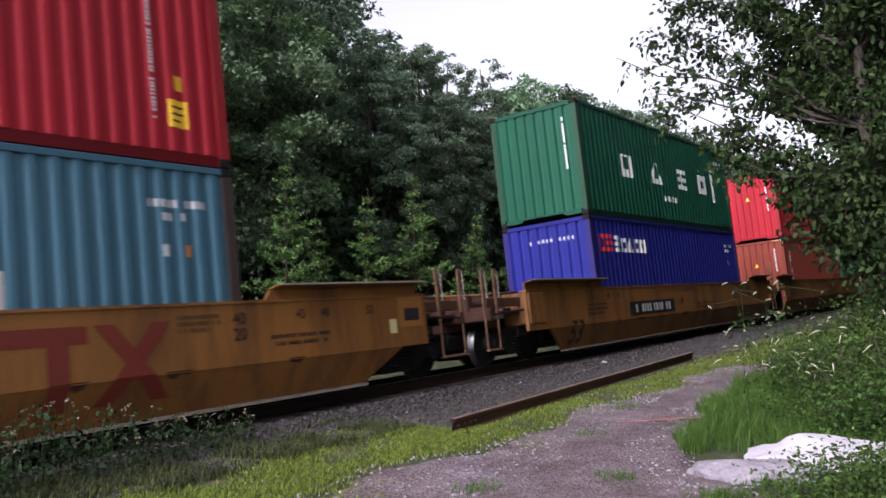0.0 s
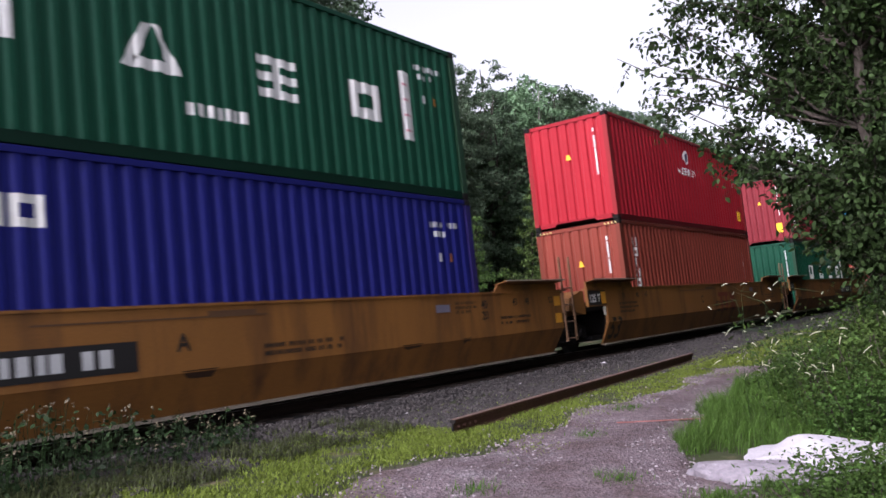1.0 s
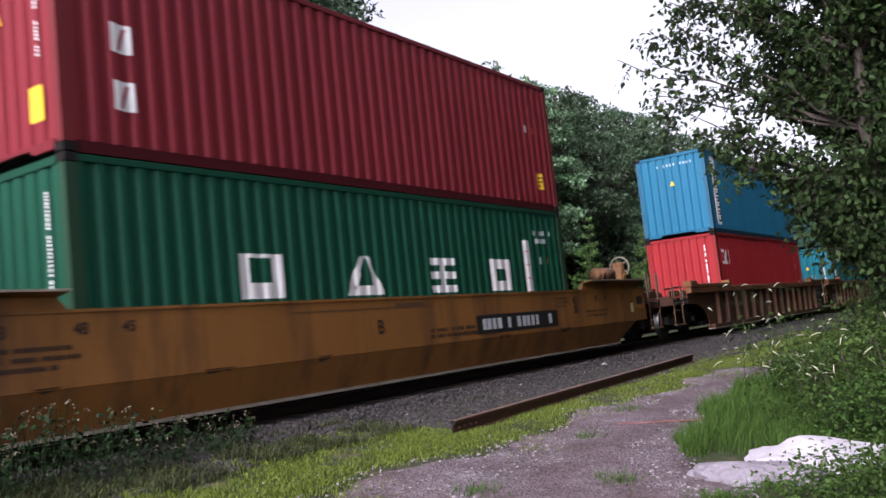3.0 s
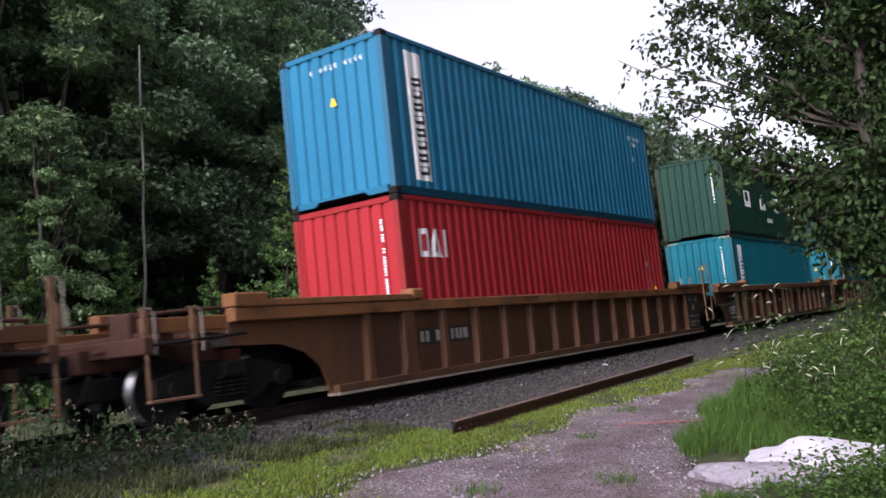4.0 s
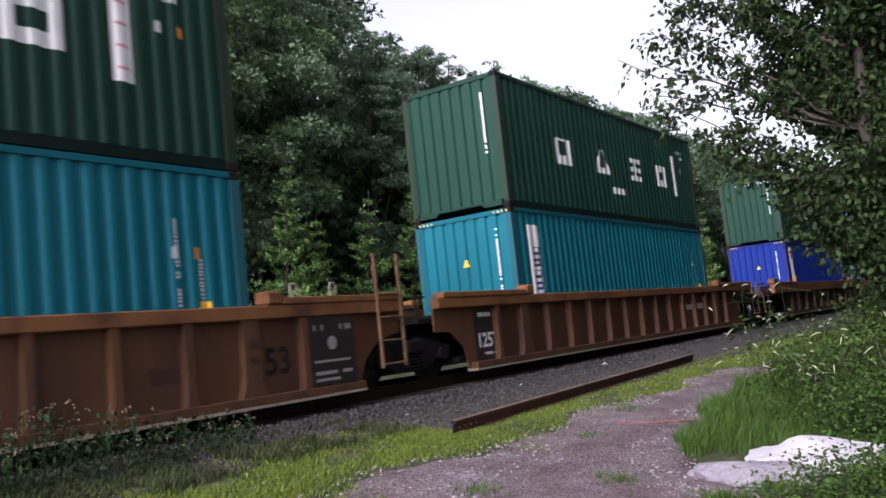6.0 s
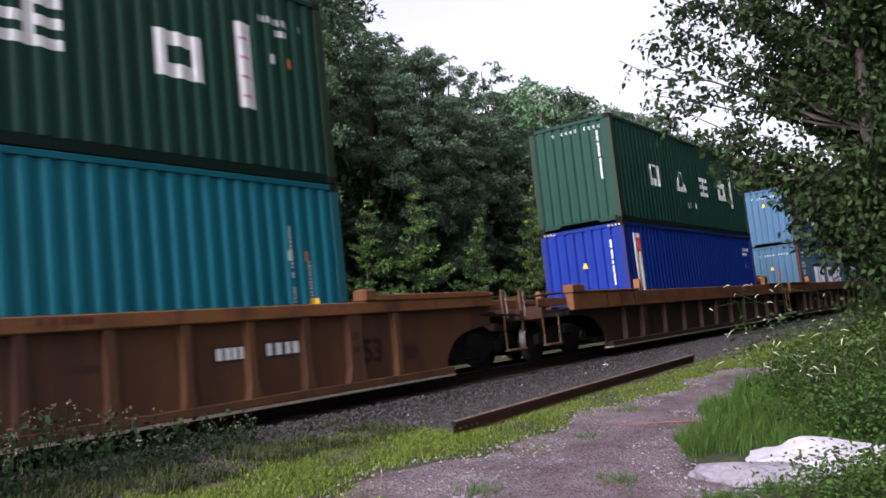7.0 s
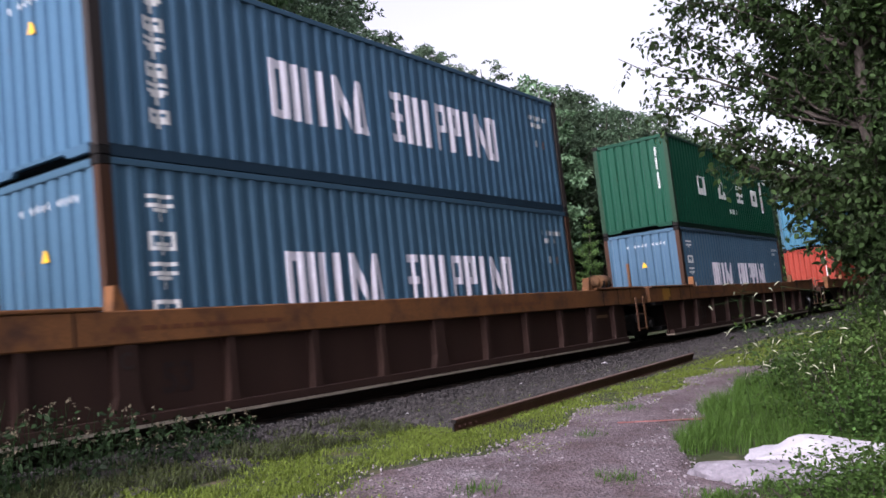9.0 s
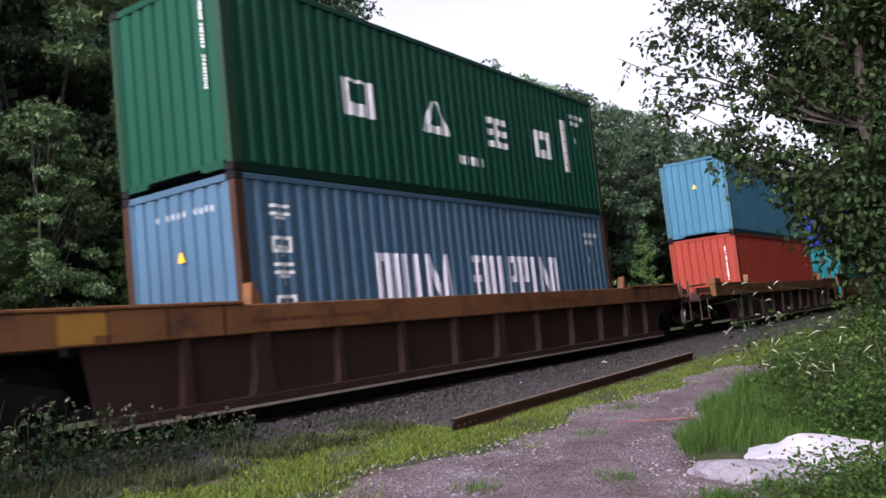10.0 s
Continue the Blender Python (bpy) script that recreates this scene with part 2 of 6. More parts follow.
class Build:
    """Gathers boxes, prisms and rods into one mesh."""

    def __init__(self):
        self.v, self.f = [], []

    def add(self, verts, faces):
        n = len(self.v)
        self.v += [tuple(v) for v in verts]
        self.f += [tuple(i + n for i in f) for f in faces]
        return self

    def box(self, x0, x1, y0, y1, z0, z1, c=0.0):
        if c <= 0:
            vs = [(x, y, z) for x in (x0, x1) for y in (y0, y1) for z in (z0, z1)]
            return self.add(vs, [(0, 1, 3, 2), (4, 6, 7, 5), (0, 4, 5, 1), (2, 3, 7, 6), (0, 2, 6, 4), (1, 5, 7, 3)])
        bm = bmesh.new()
        bmesh.ops.create_cube(bm, size=1)
        bmesh.ops.scale(bm, vec=(x1 - x0, y1 - y0, z1 - z0), verts=bm.verts)
        bmesh.ops.translate(bm, vec=((x0 + x1) / 2, (y0 + y1) / 2, (z0 + z1) / 2), verts=bm.verts)
        bmesh.ops.bevel(bm, geom=bm.edges, offset=c, segments=1, affect="EDGES")
        bm.verts.index_update()
        self.add([v.co[:] for v in bm.verts], [[v.index for v in f.verts] for f in bm.faces])
        bm.free()
        return self

    def prism(self, poly, y0, y1, axis="y"):
        """A polygon of (x, z) swept from y0 to y1 (axis y), or of (y, z) swept along x (axis x)."""
        n = len(poly)
        if axis == "y":
            vs = [(a, y0, b) for a, b in poly] + [(a, y1, b) for a, b in poly]
        else:
            vs = [(y0, a, b) for a, b in poly] + [(y1, a, b) for a, b in poly]
        fs = [(i, (i + 1) % n, n + (i + 1) % n, n + i) for i in range(n)]
        tri = tessellate_polygon([[Vector((a, b, 0)) for a, b in poly]])
        fs += [tuple(t) for t in tri] + [tuple(n + i for i in t[::-1]) for t in tri]
        return self.add(vs, fs)

    def rod(self, a, b, r, r2=None, seg=8):
        a, b = Vector(a), Vector(b)
        d = (b - a).normalized()
        u = d.orthogonal().normalized()
        w = d.cross(u)
        r2 = r if r2 is None else r2
        vs = []
        for p, q in ((a, r), (b, r2)):
            vs += [p + (u * math.cos(2 * math.pi * i / seg) + w * math.sin(2 * math.pi * i / seg)) * q for i in range(seg)]
        fs = [(i, (i + 1) % seg, seg + (i + 1) % seg, seg + i) for i in range(seg)]
        return self.add(vs, fs + [tuple(range(seg))[::-1], tuple(range(seg, 2 * seg))])

    def tube(self, pts, radii, seg=6):
        """One connected tapering tube along the points."""
        vs, u = [], Vector((0.37, 0.71, 0.6))
        for i, (p, r) in enumerate(zip(pts, radii)):
            d = (Vector(pts[min(i + 1, len(pts) - 1)]) - Vector(pts[max(i - 1, 0)])).normalized()
            u = (u - d * u.dot(d)).normalized() if (u - d * u.dot(d)).length > 0.05 else d.orthogonal().normalized()
            w = d.cross(u)
            vs += [Vector(p) + (u * math.cos(2 * math.pi * k / seg) + w * math.sin(2 * math.pi * k / seg)) * r for k in range(seg)]
        fs = [(i * seg + k, i * seg + (k + 1) % seg, (i + 1) * seg + (k + 1) % seg, (i + 1) * seg + k) for i in range(len(pts) - 1) for k in range(seg)]
        return self.add(vs, fs + [tuple(range(seg))[::-1], tuple(range(len(vs) - seg, len(vs)))])

    def lathe(self, prof, seg=24):
        """Revolves (radius, y) round the y axis."""
        n = len(prof)
        vs = [(r * math.cos(2 * math.pi * i / seg), y, r * math.sin(2 * math.pi * i / seg)) for i in range(seg) for r, y in prof]
        fs = [(i * n + j, i * n + j + 1, ((i + 1) % seg) * n + j + 1, ((i + 1) % seg) * n + j) for i in range(seg) for j in range(n - 1)]
        return self.add(vs, fs)

    def mesh(self, name, mat, smooth=False):
        me = mesh_of(name, self.v, self.f, mat, smooth)
        bm = bmesh.new()
        bm.from_mesh(me)
        bmesh.ops.recalc_face_normals(bm, faces=bm.faces)
        bm.to_mesh(me)
        bm.free()
        return me


def empty(name, label, category, group="", m=None):
    ob = new(name)
    ob.empty_display_size = 0.3
    tagged(ob, label, category, group)
    if m is not None:
        ob.matrix_basis = m
    return ob


# ---------- train: where it runs ----------
CANT = -6.84      # the track leans away from the camera
SPEED = 17.567    # metres a second, towards -x
MOVERS = []       # things of the train and their place along the track at the start


def on_track(s, z=0.0, y=0.0):
    return pose(s, 0, 0, CANT) @ Matrix.Translation((0, y, z))


def rolling(ob, s, z=0.0):
    ob.matrix_basis = on_track(s, z)
    MOVERS.append((ob, s, z))
    return ob

# ---------- ground ----------


def smooth(a, b, x):
    t = min(1.0, max(0.0, (x - a) / (b - a)))
    return t * t * (3 - 2 * t)


def ground_z(x, y):
    """Nearly level on the camera's side, dropping behind the raised track."""
    z = 0.03 + 0.05 * smooth(-3.4, -4.6, y)
    z += -0.16 * smooth(-2.6, -1.4, y) - 0.45 * smooth(-0.5, 3.0, y) + 0.25 * smooth(5, 12, y)
    z += 0.35 * smooth(-7.6, -10.5, y) * smooth(7.0, 11.0, x)
    if -12 < y < 30 and -5 < x < 80:
        z += 0.035 * noise.noise((x * 0.7, y * 0.7, 0)) * (0.3 + smooth(-4.5, -7, y))
    return z


def steps(parts):
    out = []
    for a, b, d in parts:
        n = max(1, round((b - a) / d))
        out += [a + (b - a) * i / n for i in range(n)]
    return out + [parts[-1][1]]


def grid(name, xs, ys, zf, mat):
    verts = [(x, y, zf(x, y)) for x in xs for y in ys]
    n = len(ys)
    faces = [(i * n + j, (i + 1) * n + j, (i + 1) * n + j + 1, i * n + j + 1) for i in range(len(xs) - 1) for j in range(n - 1)]
    return mesh_of(name, verts, faces, mat, True)


gx = steps([(-900, -40, 120), (-40, 0, 5), (0, 30, 0.35), (30, 80, 2), (80, 200, 15), (200, 1800, 200)])
gy = steps([(-900, -60, 120), (-60, -12, 6), (-12, -1, 0.3), (-1, 6, 0.7), (6, 40, 4), (40, 100, 15), (100, 1200, 150)])
tagged(new("ground", grid("ground", gx, gy, ground_z, M_SOIL)), "grassy soil beside the railway, patchy green and brown", "ground", kind="structure")


def road_left(x):
    return -4.85 + 0.18 * math.sin(x * 1.3) + 0.1 * math.sin(x * 3.1) + 0.16 * noise.noise((x * 2.6, 4, 0)) + 0.1 * noise.noise((x * 7, 9, 0)) - 0.35 * smooth(15, 21, x) + 0.1 * smooth(9, 6, x)


def road_right(x):
    r = np.interp(x, [0, 5, 7.3, 8.0, 10, 13, 18, 22, 40], [-12.5, -10.5, -7.9, -7.15, -6.55, -6.05, -5.85, -5.75, -6.2])
    return float(r) + 0.1 * math.sin(x * 2.3) + 0.14 * noise.noise((x * 2.9, 1, 5)) + 0.08 * noise.noise((x * 8, 3, 5))


def build_road():
    xs = steps([(-25, 0, 2), (0, 24, 0.12), (24, 60, 3)])
    m = 14
    verts, faces = [], []
    for x in xs:
        a, b = road_left(x), road_right(x)
        for j in range(m + 1):
            k = j / m
            y = a + (b - a) * k
            crown = 0.03 * math.sin(math.pi * k) - 0.018 * (math.exp(-((k - 0.28) / 0.1) ** 2) + math.exp(-((k - 0.72) / 0.1) ** 2))
            edge = -0.05 if j in (0, m) else 0.0
            verts.append((x, y, ground_z(x, y) + 0.022 + crown + edge + 0.012 * noise.noise((x * 2, y * 2, 3))))
    n = m + 1
    for i in range(len(xs) - 1):
        for j in range(m):
            faces.append((i * n + j, (i + 1) * n + j, (i + 1) * n + j + 1, i * n + j + 1))
    return tagged(new("road", mesh_of("road", verts, faces, M_GRAVEL, True)), "grey gravel drive running beside the track", "gravel road", kind="structure")


build_road()


def stone_shapes(count, at, size, rng):
    """Many small broken stones as one mesh; at(i) gives the place."""
    base = np.array([(1, 0, 0), (-1, 0, 0), (0, 1, 0), (0, -1, 0), (0, 0, 1), (0, 0, -1)], float)
    tri = [(0, 2, 4), (2, 1, 4), (1, 3, 4), (3, 0, 4), (2, 0, 5), (1, 2, 5), (3, 1, 5), (0, 3, 5)]
    verts, faces = [], []
    for i in range(count):
        x, y, z = at(i)
        s = size * rng.uniform(0.5, 1.5)
        q = Euler((rng.uniform(0, 6), rng.uniform(0, 6), rng.uniform(0, 6))).to_matrix()
        n = len(verts)
        for b in base:
            v = q @ Vector(b * rng.uniform(0.6, 1.15))
            verts.append((x + v.x * s, y + v.y * s, z + v.z * s * 0.8))
        faces += [(a + n, b + n, c + n) for a, b, c in tri]
    return verts, faces


# ---------- track ----------


def bed_z(y):
    """Ballast top in the track's own leaning plane."""
    return float(np.interp(y, [-3.3, -2.9, -1.75, 1.75, 3.0, 3.6], [-0.42, -0.33, -0.2, -0.2, -0.45, -0.75]))


by = [-3.3, -2.9, -2.5, -2.1, -1.75, -1.0, 0, 1.0, 1.75, 2.4, 3.0, 3.6]
bx = steps([(-60, 0, 6), (0, 30, 0.5), (30, 400, 12)])
bed = new("ballast_bed", grid("ballast_bed", bx, by, lambda x, y: bed_z(y) + (0.03 * noise.noise((x * 1.7, y * 1.7, 7)) if 0 < x < 30 else 0), M_BED))
bed.matrix_basis = pose(0, 0, 0, CANT)
tagged(bed, "dark grey crushed-stone ballast under the track", "ballast", kind="structure")
rg = random.Random(11)


def stone_at(i):
    x = 4 + 24 * rg.random() ** 1.5
    y = rg.uniform(-4.0 if x > 8.8 else -3.3, -1.5)
    p = pose(0, 0, 0, CANT) @ Vector((x, y, bed_z(y) + rg.uniform(0, 0.02)))
    p.z = max(p.z, ground_z(x, y) + 0.012)
    return p


sv, sf = stone_shapes(13000, stone_at, 0.032, rg)
tagged(new("ballast_stones", mesh_of("ballast_stones", sv, sf, M_STONE)), "loose grey broken ballast stones along the track", "stones", kind="stuff")


def strewn_at(i):
    x = 4.5 + 17 * rg.random() ** 1.6
    y = road_left(x) + rg.random() * (road_right(x) - road_left(x)) + (rg.uniform(0.2, 1.2) if rg.random() < 0.07 else 0)
    return Vector((x, y, ground_z(x, y) + 0.03))


sv, sf = stone_shapes(6500, strewn_at, 0.014, rg)
tagged(new("gravel_stones", mesh_of("gravel_stones", sv, sf, surface("gravel_stone", (0.16, 0.14, 0.148), 0.9, 0, 0.2, 8, 60, 0.3, island=0.85))),
       "loose pale gravel strewn over the drive", "gravel", kind="stuff")

sx = steps([(7.6, 30, 0.4), (30, 60, 3)])
sy = [-4.05, -3.8, -3.5, -3.2, -2.9, -2.7]
tagged(new("gravel_shoulder", grid("gravel_shoulder", sx, sy, lambda x, y: ground_z(x, y) + 0.012 - 0.05 * (1 - smooth(7.6, 9.2, x - 0.6 * (y + 3.4))) + 0.01 * noise.noise((x * 3, y * 3, 1)), M_SHOULDER)),
       "dark gravel between the ballast and the spare rail", "gravel", kind="structure")

RAIL_POLY = [(-0.07, -0.171), (0.07, -0.171), (0.07, -0.158), (0.012, -0.135), (0.009, -0.045), (0.035, -0.034), (0.035, -0.006),
             (0.028, -0.001), (-0.028, -0.001), (-0.035, -0.006), (-0.035, -0.034), (-0.009, -0.045), (-0.012, -0.135), (-0.07, -0.158)]


def rail_mesh(name, length, y=0.0, mat=None):
    return Build().prism([(a + y, b) for a, b in RAIL_POLY], 0, length, "x").mesh(name, mat or M_RAIL)


track = empty("railway_track", "railway track of rusty rails on wooden ties in ballast", "railway track", m=pose(-60, 0, 0, CANT))
track["kind"] = "structure"
for side in (-1, 1):
    r = part("rail", rail_mesh("rail", 460, side * 0.753, M_TRACK), track)
    part("rail_head", Build().box(0, 460, side * 0.753 - 0.027, side * 0.753 + 0.027, -0.001, 0.002).mesh("rail_head", M_HEAD), r, "polished running surface")
tie = Build().box(-0.11, 0.11, -1.3, 1.3, -0.34, -0.172, 0.012).mesh("tie", M_TIE)
for i in range(280):
    part("tie", tie, track, at=(30 + i * 0.53, 0, 0))

spare = empty("spare_rail", "rusty spare rail lying in the grass beside the drive", "rail")
spare.matrix_basis = pose(8.5, -4.12, 0.055, 0, 0, math.degrees(math.atan2(0.42, 9.7))) @ pose(0, 0, 0.171)
part("rail_length", rail_mesh("spare_rail", 9.75), spare)
# worn top strip, coloured lighter to carry the rail head's highlight
part("rail_head", Build().box(0, 9.75, -0.03, 0.03, -0.001, 0.003).mesh("rail_head", surface("worn_rust", (0.15, 0.095, 0.075), 0.6, 0.3, 0.3, 5, 50, 0.2)), spare, "worn rail top, coloured lighter as its highlight")
part("web_end", Build().prism([(a * 1.02, b * 1.01) for a, b in RAIL_POLY], -0.012, 0, "x").mesh("web_end", M_SHADE), spare, "dark cut end of the rail")
for k in range(4):
    part("bolt", Build().rod((0.09 + 0.13 * k, -0.045, -0.09), (0.09 + 0.13 * k, 0.045, -0.09), 0.016).mesh("bolt", M_RAIL), spare)

bar = Build().box(0, 1.15, -0.022, 0.022, 0, 0.012, 0.003)
strip = tagged(new("metal_strip", bar.mesh("metal_strip", surface("red_rusted_strip", (0.22, 0.09, 0.08), 0.8, 0.2, 0.4, 5, 50, 0.3))), "thin rusty metal strip lying across the gravel", "metal strip")
strip.matrix_basis = pose(9.8, -5.6, ground_z(9.8, -5.6) + 0.055, 0, 0, -43)
for i, (x, y) in enumerate(((13.2, -2.4), (17.1, -2.2), (12.3, -2.55), (7.4, -3.05), (6.6, -2.95), (9.5, -2.7), (15.5, -2.5))):
    v, f = stone_shapes(1, lambda k: (0, 0, 0), 0.055, rg)
    st = new("pale_stone", mesh_of("pale_stone", v, f, M_ROCK))
    st.matrix_basis = pose(x, y, (pose(0, 0, 0, CANT) @ Vector((x, y, bed_z(y)))).z + 0.02)
    tagged(st, "pale broken stone lying on the ballast", "stone", "pale stones on the ballast")

# ---------- containers ----------
CL, CW = 12.192, 2.438
PITCH_S, PITCH_E = 0.278, 0.27


def groove(u, pitch, cuts, depth):
    k = (u % pitch) / pitch
    return depth * float(np.interp(k, [0, cuts[0], cuts[1], cuts[2], 1], [0, 0, 1, 1, 0]))


CUT_S, CUT_E = (0.30, 0.47, 0.83), (0.60, 0.70, 0.90)


def side_depth(x):
    return groove(x - 0.16, PITCH_S, CUT_S, 0.036)


def breaks(a, b, pitch, cuts):
    out, n = [], int((b - a) / pitch) + 2
    for i in range(n):
        for c in (0, *cuts):
            u = a + (i + c) * pitch
            if a <= u < b - 1e-6:
                out.append(u)
    return out + [b]


def corrugated(a, b, z0, z1, pitch, cuts, depth):
    """A pressed steel sheet in the plane (u, z), grooves going to +n."""
    us = breaks(a, b, pitch, cuts)
    pts = [(u, groove(u - a, pitch, cuts, depth)) for u in us]
    verts = [(u, n, z) for u, n in pts for z in (z0, z1)] + [(u, n + 0.003, z) for u, n in pts for z in (z0, z1)]
    m = len(pts)
    faces = [(2 * i, 2 * i + 2, 2 * i + 3, 2 * i + 1) for i in range(m - 1)]
    faces += [(2 * m + 2 * i + 1, 2 * m + 2 * i + 3, 2 * m + 2 * i + 2, 2 * m + 2 * i) for i in range(m - 1)]
    return verts, faces


def container_meshes(h):
    out = {}
    v, f = corrugated(0.16, CL - 0.16, 0.15, h - 0.09, PITCH_S, CUT_S, 0.036)
    out["side_wall"] = mesh_of("side_wall", [(x, -CW / 2 + 0.012 + n, z) for x, n, z in v], f, M_PAINT)
    out["side_wall_back"] = mesh_of("side_wall", [(x, CW / 2 - 0.012 - n, z) for x, n, z in v], f, M_PAINT)
    v, f = corrugated(-CW / 2 + 0.12, CW / 2 - 0.12, 0.17, h - 0.10, PITCH_E, CUT_E, 0.045)
    out["end_wall"] = mesh_of("end_wall", [(0.02 + n, y, z) for y, n, z in v], f, M_PAINT)
    out["end_wall_back"] = mesh_of("end_wall", [(CL - 0.02 - n, y, z) for y, n, z in v], f, M_PAINT)
    v, f = corrugated(0.1, CL - 0.1, -CW / 2 + 0.05, CW / 2 - 0.05, 0.21, CUT_S, 0.02)
    out["roof"] = mesh_of("roof", [(x, y, h - 0.012 - n) for x, n, y in v], f, M_PAINT)
    b = Build().box(0.1, CL - 0.1, -CW / 2 + 0.06, CW / 2 - 0.06, 0.10, 0.16)
    for i in range(24):
        b.box(0.5 + i * 0.48, 0.55 + i * 0.48, -CW / 2 + 0.06, CW / 2 - 0.06, 0.03, 0.10)
    out["floor_frame"] = b.mesh("floor_frame", M_DARK)
    for nm, y0, y1 in (("f", -CW / 2, -CW / 2 + 0.06), ("b", CW / 2 - 0.06, CW / 2)):
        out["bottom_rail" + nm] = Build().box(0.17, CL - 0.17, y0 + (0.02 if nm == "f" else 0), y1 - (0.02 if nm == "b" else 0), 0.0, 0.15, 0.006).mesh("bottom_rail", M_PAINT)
        out["top_rail" + nm] = Build().box(0.17, CL - 0.17, y0, y1, h - 0.10, h - 0.015, 0.006).mesh("top_rail", M_PAINT)
    for nm, x0, x1 in (("n", 0.0, 0.07), ("f", CL - 0.07, CL)):
        e = Build().box(x0, x1, -CW / 2 + 0.17, CW / 2 - 0.17, h - 0.12, h - 0.02, 0.006)
        out["end_rail_top" + nm] = e.mesh("end_rail", M_PAINT)
        # lower end rail is cut away under the corners for the gooseneck
        poly = [(-CW / 2 + 0.17, 0.17), (-CW / 2 + 0.17, 0.05), (-0.62, 0.05), (-0.55, 0.12), (0.55, 0.12), (0.62, 0.05), (CW / 2 - 0.17, 0.05), (CW / 2 - 0.17, 0.17)]
        out["end_rail_low" + nm] = Build().prism(poly, x0, x1, "x").mesh("end_rail", M_PAINT)
    out["corner_post"] = Build().prism([(0, 0.118), (0.16, 0.118), (0.16, h - 0.118), (0, h - 0.118)], 0, 0.12).mesh("corner_post", M_PAINT)
    c = Build().box(0, 0.178, 0, 0.162, 0, 0.118, 0.012).mesh("corner_casting", M_SHADE)
    out["corner_casting"] = c
    return out


BOXES = {h: container_meshes(h) for h in (2.896, 2.591)}


def drape(polys, name, mat, x_off=0.0):
    """Flat shapes of (x, z) laid over the grooves of the camera-side wall, as paint would be."""
    bm = bmesh.new()
    for poly in polys:
        if len(poly) < 3:
            continue
        vs = [bm.verts.new((x, 0, z)) for x, z in poly]
        if len(poly) <= 4:
            bm.faces.new(vs)
        else:
            for t in tessellate_polygon([[Vector((x, z, 0)) for x, z in poly]]):
                bm.faces.new([vs[i] for i in t])
    xs = [v.co.x for v in bm.verts]
    for u in breaks(0.16, CL - 0.16, PITCH_S, CUT_S):
        if min(xs) < u < max(xs):
            bmesh.ops.bisect_plane(bm, geom=bm.verts[:] + bm.edges[:] + bm.faces[:], plane_co=(u, 0, 0), plane_no=(1, 0, 0))
    bmesh.ops.remove_doubles(bm, verts=bm.verts, dist=0.002)
    for v in bm.verts:
        v.co.y = -CW / 2 + 0.012 - 0.004 + side_depth(v.co.x)
    bmesh.ops.recalc_face_normals(bm, faces=bm.faces)
    for f in bm.faces:
        if f.normal.y > 0:
            f.normal_flip()
    me = bpy.data.meshes.new(name)
    bm.to_mesh(me)
    bm.free()
    me.materials.append(mat)
    return me


def rect(x, z, w, h):
    return [(x, z), (x + w, z), (x + w, z + h), (x, z + h)]


def ring(x, z, w, h, t):
    return [rect(x, z, w, t), rect(x, z + h - t, w, t), rect(x, z + t, t, h - 2 * t), rect(x + w - t, z + t, t, h - 2 * t)]


def cup(x, z, w, h, t):
    return [rect(x, z, w, t * 1.15), rect(x, z + t * 1.15, t, h - t * 1.45), rect(x + w - t, z + t * 1.15, t, h - t * 1.45), rect(x, z + h - t * 0.3, w, t * 0.3)]


def clasp(x, z, w, h, t):
    return ring(x, z, w, h, t)


def tent(x, z, w, h, t):
    c = x + w / 2
    return [[(x, z), (x + t, z), (c + t * 0.2, z + h), (c - t * 0.6, z + h)], [(x + w - t, z), (x + w, z), (c + t * 0.6, z + h), (c + t * 0.2, z + h)],
            rect(x + t, z, w - 2 * t, t * 0.8)]


def slats(x, z, w, h, t):
    g = (h - 3 * t) / 2
    a, b = x + w * 0.42, x + w * 0.58
    out = []
    for zz in (z, z + t + g, z + h - t):
        out += [rect(x, zz, a - x, t), rect(a, zz, b - a, t), rect(b, zz, x + w - b, t)]
    return out + [rect(a, z + t, b - a, g), rect(a, z + 2 * t + g, b - a, g)]


def flag_block(x, z, w, h, t):
    return [rect(x, z, t, h * 0.4)] + ring(x, z + h * 0.4, w, h * 0.6, t)


def twin(x, z, w, h, t):
    return [rect(x, z, t, h), rect(x + w - t, z, t, h)]


def slant(x, z, w, h, t):
    return [rect(x, z, t, h), [(x + t * 1.2, z + h), (x + t * 1.2, z + h * 0.6), (x + w, z), (x + w, z + h * 0.4)]]


def bars(x, z, w, h, rng, vertical=False):
    """A line of small writing too small to read: short bars."""
    out, u = [], 0.0
    span = h if vertical else w
    size = w if vertical else h
    while u < span - size * 0.4:
        d = size * rng.uniform(0.45, 0.75)
        if rng.random() < 0.85:
            out.append(rect(x, z + h - u - d, w, d) if vertical else rect(x + u, z, d, h))
        u += d + size * rng.uniform(0.15, 0.4)
    return out


WHITE, YELLOW, BLACK, REDM, ORANGE = (0.62, 0.62, 0.60), (0.75, 0.42, 0.02), (0.015, 0.015, 0.02), (0.55, 0.03, 0.025), (0.6, 0.2, 0.03)


def mark(box, polys, color, name="marking", label=""):
    return part(name, drape(polys, name, M_MARK), box, label, color)


def end_mark(box, polys, color, name="marking", label=""):
    """Marks on the end that faces -x: shapes of (y, z)."""
    b = Build()
    for p in polys:
        b.add([(0.013, y, z) for y, z in p], [tuple(range(len(p)))])
    return part(name, b.mesh(name, M_MARK), box, label, color)


